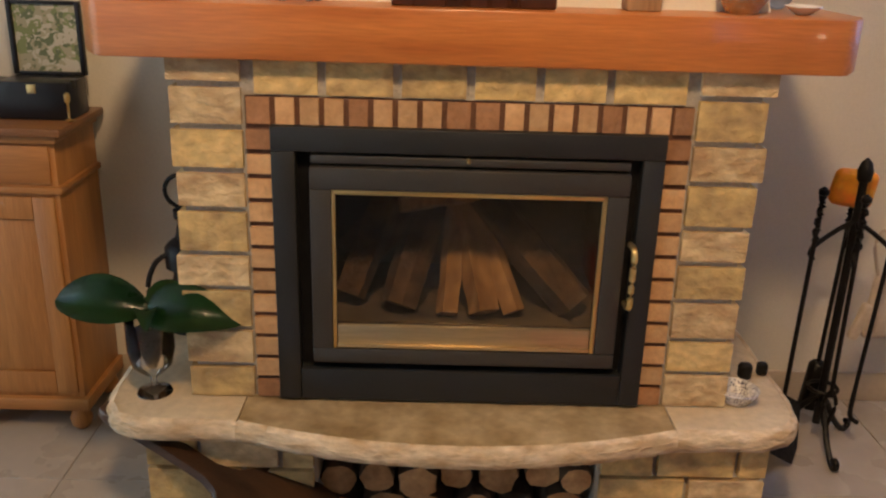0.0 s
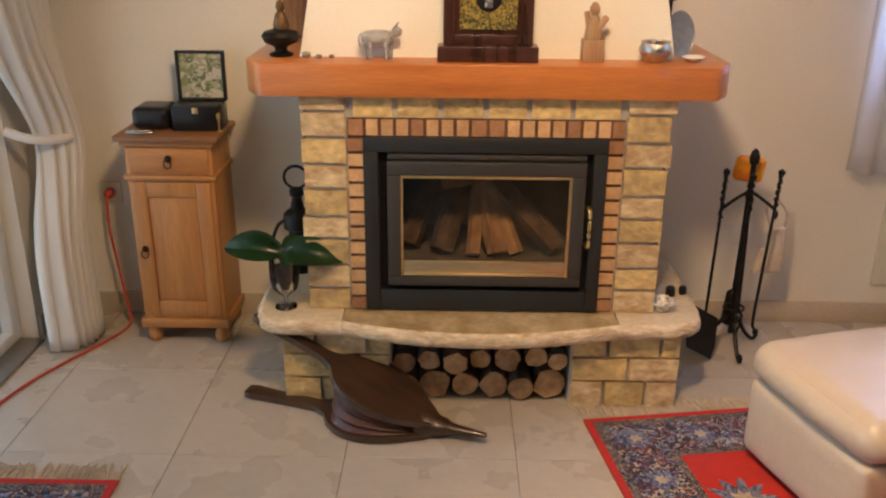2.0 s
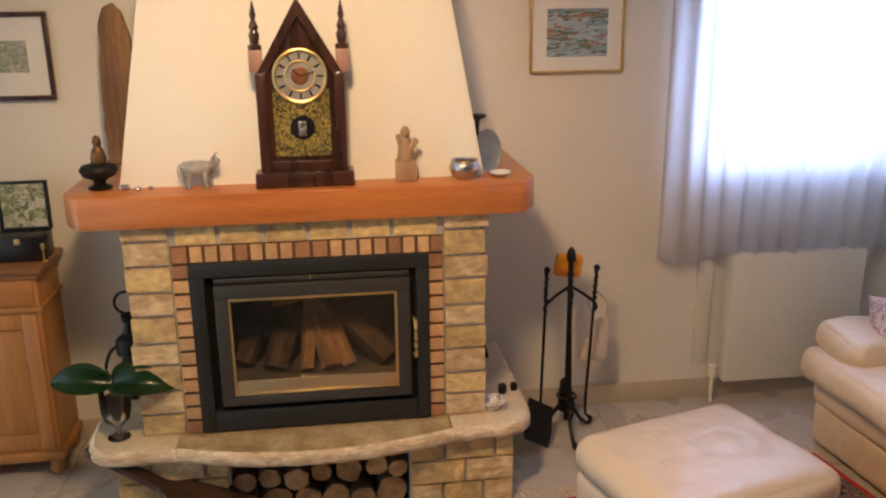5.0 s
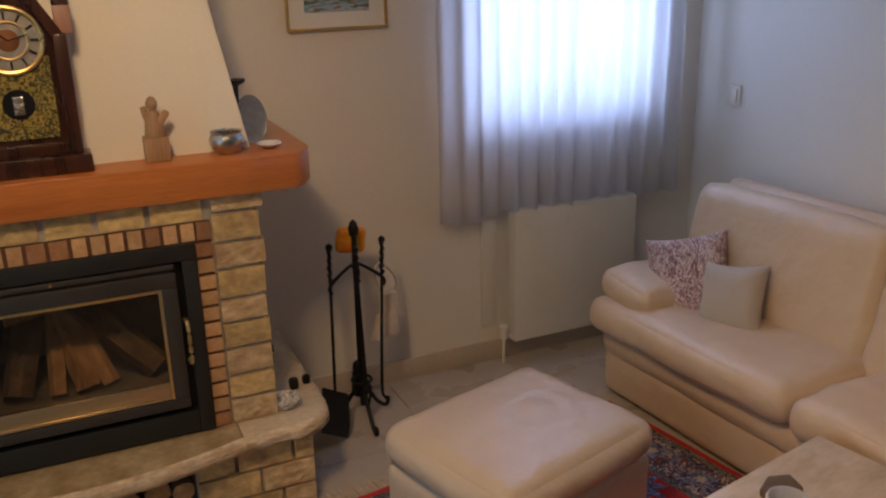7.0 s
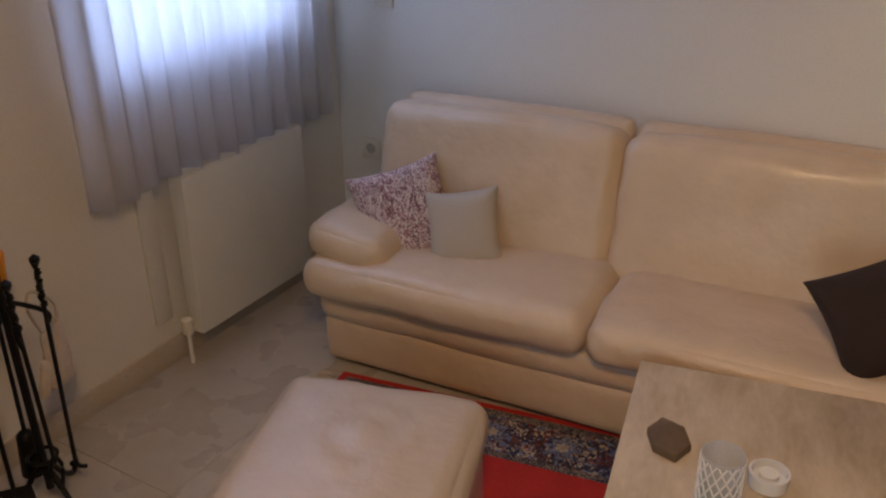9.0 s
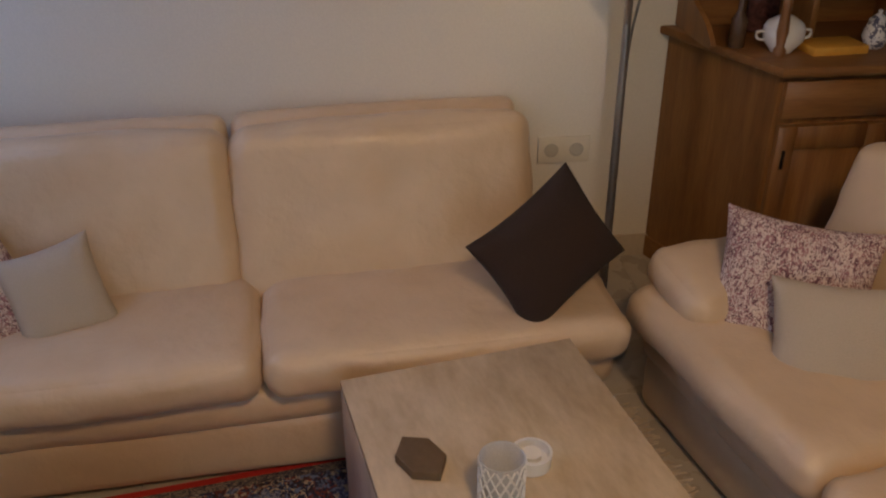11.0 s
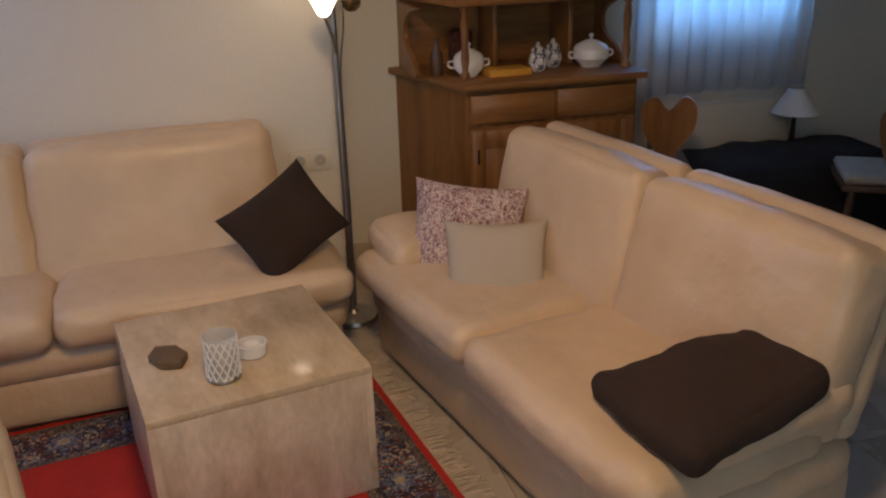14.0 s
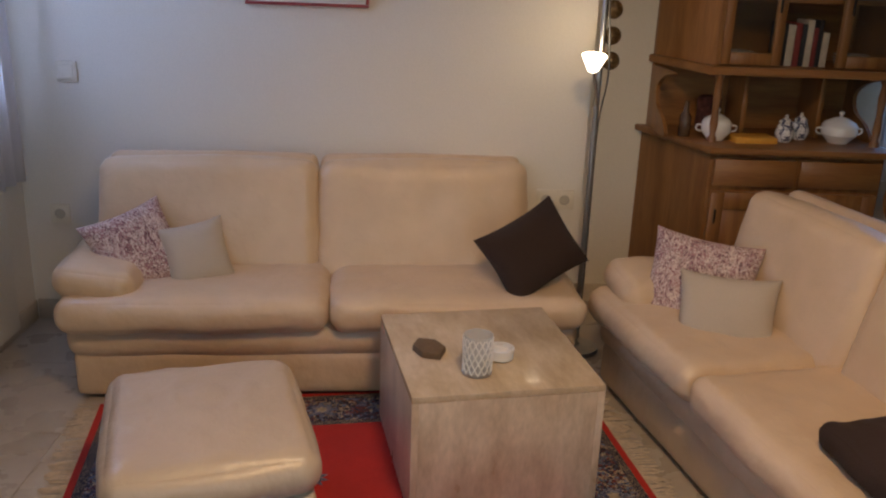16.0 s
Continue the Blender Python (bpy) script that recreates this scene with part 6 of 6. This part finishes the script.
WZ = 0.8405
tureen("tureen", (2.56, -2.17, WZ), 0.058, "white porcelain tureen with lid on the dresser")
tureen("tureen", (2.58, -2.68, WZ), 0.070, "white porcelain tureen with gold knob on the dresser")
for x, y in ((2.56, -2.45), (2.63, -2.54)):
    e = base("patterned_jug", (x, y, WZ), "small blue and white lidded jug", "jug", "jugs on the dresser")
    make("body", lathe(B(), [(0.022, 0), (0.028, 0.006), (0.038, 0.035), (0.030, 0.065), (0.024, 0.075), (0.028, 0.082), (0.012, 0.095), (0.006, 0.10), (0.008, 0.108), (0.001, 0.112)], seg=22), cells("blue_white_glaze", [(0.72, 0.70, 0.68), (0.12, 0.12, 0.17), (0.68, 0.66, 0.64)], 60, 0.2, bump=0), e)
b = B()
box(b, -0.055, 0.055, -0.085, 0.085, 0.0, 0.024, 0.002)
make("yellow_book", b, YELLOWB, label="yellow book lying on the dresser", category="book").matrix_world = pose(2.55, -2.315, WZ, 0, 0, 4)
b = B()
soft(b, 0.05, 0.10, 0.15, 0.03, 0, 10, 0.01, 3, pose(0, 0, 0.075))
make("dried_flowers", b, mat("dried_petals", (0.13, 0.045, 0.04), 0.9, vary=0.3, scale=30, bump=1), label="dark dried flower bunch on the dresser", category="dried flowers", angle=180).matrix_world = pose(2.78, -2.20, WZ)
make("brown_bottle", lathe(B(), [(0.022, 0), (0.024, 0.004), (0.024, 0.08), (0.010, 0.105), (0.009, 0.14), (0.011, 0.142), (0.002, 0.145)], seg=18), mat("brown_glass", (0.10, 0.055, 0.03), 0.2), label="small brown bottle on the dresser", category="bottle").matrix_world = pose(2.62, -2.06, WZ)
rr = random.Random(11)
y = -2.38
bookm = [mat("book_cloth_" + n_, c, 0.7, vary=0.08) for n_, c in (("black", (0.02, 0.02, 0.025)), ("cream", (0.55, 0.48, 0.38)), ("red", (0.22, 0.03, 0.025)), ("blue", (0.04, 0.06, 0.12)))]
k = 0
while y > -2.56:
    w = rr.uniform(0.016, 0.03)
    hh = rr.uniform(0.13, 0.19)
    ob = make("book", box(B(), -0.06, 0.06, -w, 0, 0, hh, 0.002), bookm[(k * 5 + k // 3) % 4], label="upright book in the dresser", category="book", group="books in the dresser")
    ob.matrix_world = pose(2.62, y, 1.1415)
    ob2 = copy_thing(ob, pose(2.62, y, 1.400))
    y -= w + 0.0015
    k += 1
for z in (1.1415, 1.400):
    for y in (-2.235, -2.705):
        b = B()
        for j in range(4):
            lathe(b, [(0.03, j * 0.012), (0.07, j * 0.012 + 0.010), (0.069, j * 0.012 + 0.012), (0.0, j * 0.012 + 0.004)], seg=22)
        make("plate_stack", b, PORCELAIN, label="stack of white plates in the dresser", category="plates", group="plates in the dresser").matrix_world = pose(2.64, y, z)

# ---- dining end ----


def alpine_chair(at, turn, seat_mt, label):
    e = base("dining_chair", at, label, "chair", "dining chairs", turn)
    b = B()
    box(b, -0.21, 0.21, -0.20, 0.20, 0.42, 0.45, 0.008)
    make("seat", b, RUSTIC, e)
    b = B()
    soft(b, 0.38, 0.36, 0.045, 0.02, 0.006, 10, 0, 0, pose(0, -0.01, 0.472))
    make("seat_pad", b, seat_mt, e, angle=180)
    for x in (-0.15, 0.15):
        for y in (-0.14, 0.14):
            make("leg", tube(B(), [(x, y, 0.42), (x * 1.3, y * 1.3, 0.0)], [0.020, 0.015], 8), RUSTIC, e)
    # carved back with a heart-shaped top
    b = B()
    pts = smooth_path([(-0.07, 0.45, 0), (-0.06, 0.58, 0), (-0.16, 0.70, 0), (-0.17, 0.82, 0), (-0.09, 0.87, 0), (0.0, 0.80, 0), (0.09, 0.87, 0), (0.17, 0.82, 0), (0.16, 0.70, 0), (0.06, 0.58, 0), (0.07, 0.45, 0)], 4)
    prism(b, [(p.x, p.y) for p in pts][::-1], 0, 0.024, Matrix.Translation((0, 0.20, 0)) @ pose(0, 0, 0, 82, 0, 0) @ Matrix.Translation((0, 0, 0)))
    make("carved_back", b, HUTCH, e, angle=40)
    e.scale = (0.82, 0.82, 0.84)
    return e


PADC = mat("pale_seat_cloth", (0.36, 0.33, 0.28), 0.9, vary=0.1)
alpine_chair((2.63, -3.04, 0), 68, RUSTIC, "carved wooden alpine chair beside the dresser").scale = (0.62, 0.70, 0.84)
alpine_chair((2.20, -3.80, 0), 150, PADC, "carved dark wooden chair with a pale seat pad")
alpine_chair((1.75, -3.75, 0), -20, PADC, "carved wooden dining chair seen from behind")
e = base("dining_table", (1.45, -4.55, 0), "dark wooden dining table", "table")
make("top", box(B(), -0.55, 0.55, -0.40, 0.40, 0.72, 0.755, 0.008), RUSTIC, e)
for x in (-0.46, 0.46):
    for y in (-0.32, 0.32):
        make("leg", box(B(), x - 0.035, x + 0.035, y - 0.035, y + 0.035, 0, 0.72, 0.006), RUSTIC, e)
e = base("covered_bench", (2.58, -3.62, 0), "low bench under a black throw", "bench")
b = B()
soft(b, 0.46, 0.98, 0.40, 0.09, 0.02, 18, 0.02, 6, pose(0, 0, 0.2))
make("throw", b, BLACKC, e, angle=180)
e = base("table_lamp", (2.72, -3.757, 0), "table lamp with white cone shade on a stool", "lamp")
make("stool", lathe(B(), [(0.13, 0.001), (0.12, 0.02), (0.05, 0.03), (0.05, 0.20), (0.15, 0.22), (0.15, 0.245)], seg=24), RUSTIC, e)
make("lamp_base", lathe(B(), [(0.05, 0.2455), (0.06, 0.26), (0.05, 0.34), (0.012, 0.38), (0.010, 0.58)], seg=20), BLACKP, e)
make("shade", lathe(B(), [(0.105, 0.535), (0.035, 0.645), (0.033, 0.645), (0.102, 0.536)], seg=32), SHADE, e)
e = base("tall_cabinet", (1.35, SY + 0.002, 0), "dark wooden panelled cabinet against the far wall", "cabinet")
make("body", box(B(), -0.95, 0.95, 0, 0.30, 0, 2.1, 0.004), RUSTIC, e)
for k in range(4):
    x = -0.93 + k * 0.465
    make("door", box(B(), x + 0.006, x + 0.459, 0.30, 0.318, 0.06, 2.05, 0.005), RUSTIC, e)
    make("door_panel", box(B(), x + 0.08, x + 0.385, 0.318, 0.324, 0.16, 1.0, 0.003), RUSTIC, e)
    make("door_panel", box(B(), x + 0.08, x + 0.385, 0.318, 0.324, 1.08, 1.95, 0.003), RUSTIC, e)
b = B()
soft(b, 0.075, 0.045, 0.008, 0.003, 0, 8, 0.002, 2)
make("paper_scrap", b, PLASTIC, label="small pale packet on the floor", category="packet", angle=180).matrix_world = pose(2.02, -1.585, 0.005, 0, 0, 30)

# ---- floor tiles, last ----
TS = 0.5
tm = None
k = 0
for ix in range(-4, 8):
    for iy in range(-12, 3):
        x0, x1 = max(WX, 0.10 + ix * TS), min(EX + 1.0, 0.10 + (ix + 1) * TS)
        y0, y1 = max(SY, 0.14 + iy * TS), min(NY, 0.14 + (iy + 1) * TS)
        if x1 - x0 < 0.02 or y1 - y0 < 0.02:
            continue
        g = 0.0008
        ob = make("floor_tile", box(B(), x0 + g, x1 - g, y0 + g, y1 - g, -0.0115, 0.0, 0.0008, 1), TILE, floor, flat=True)
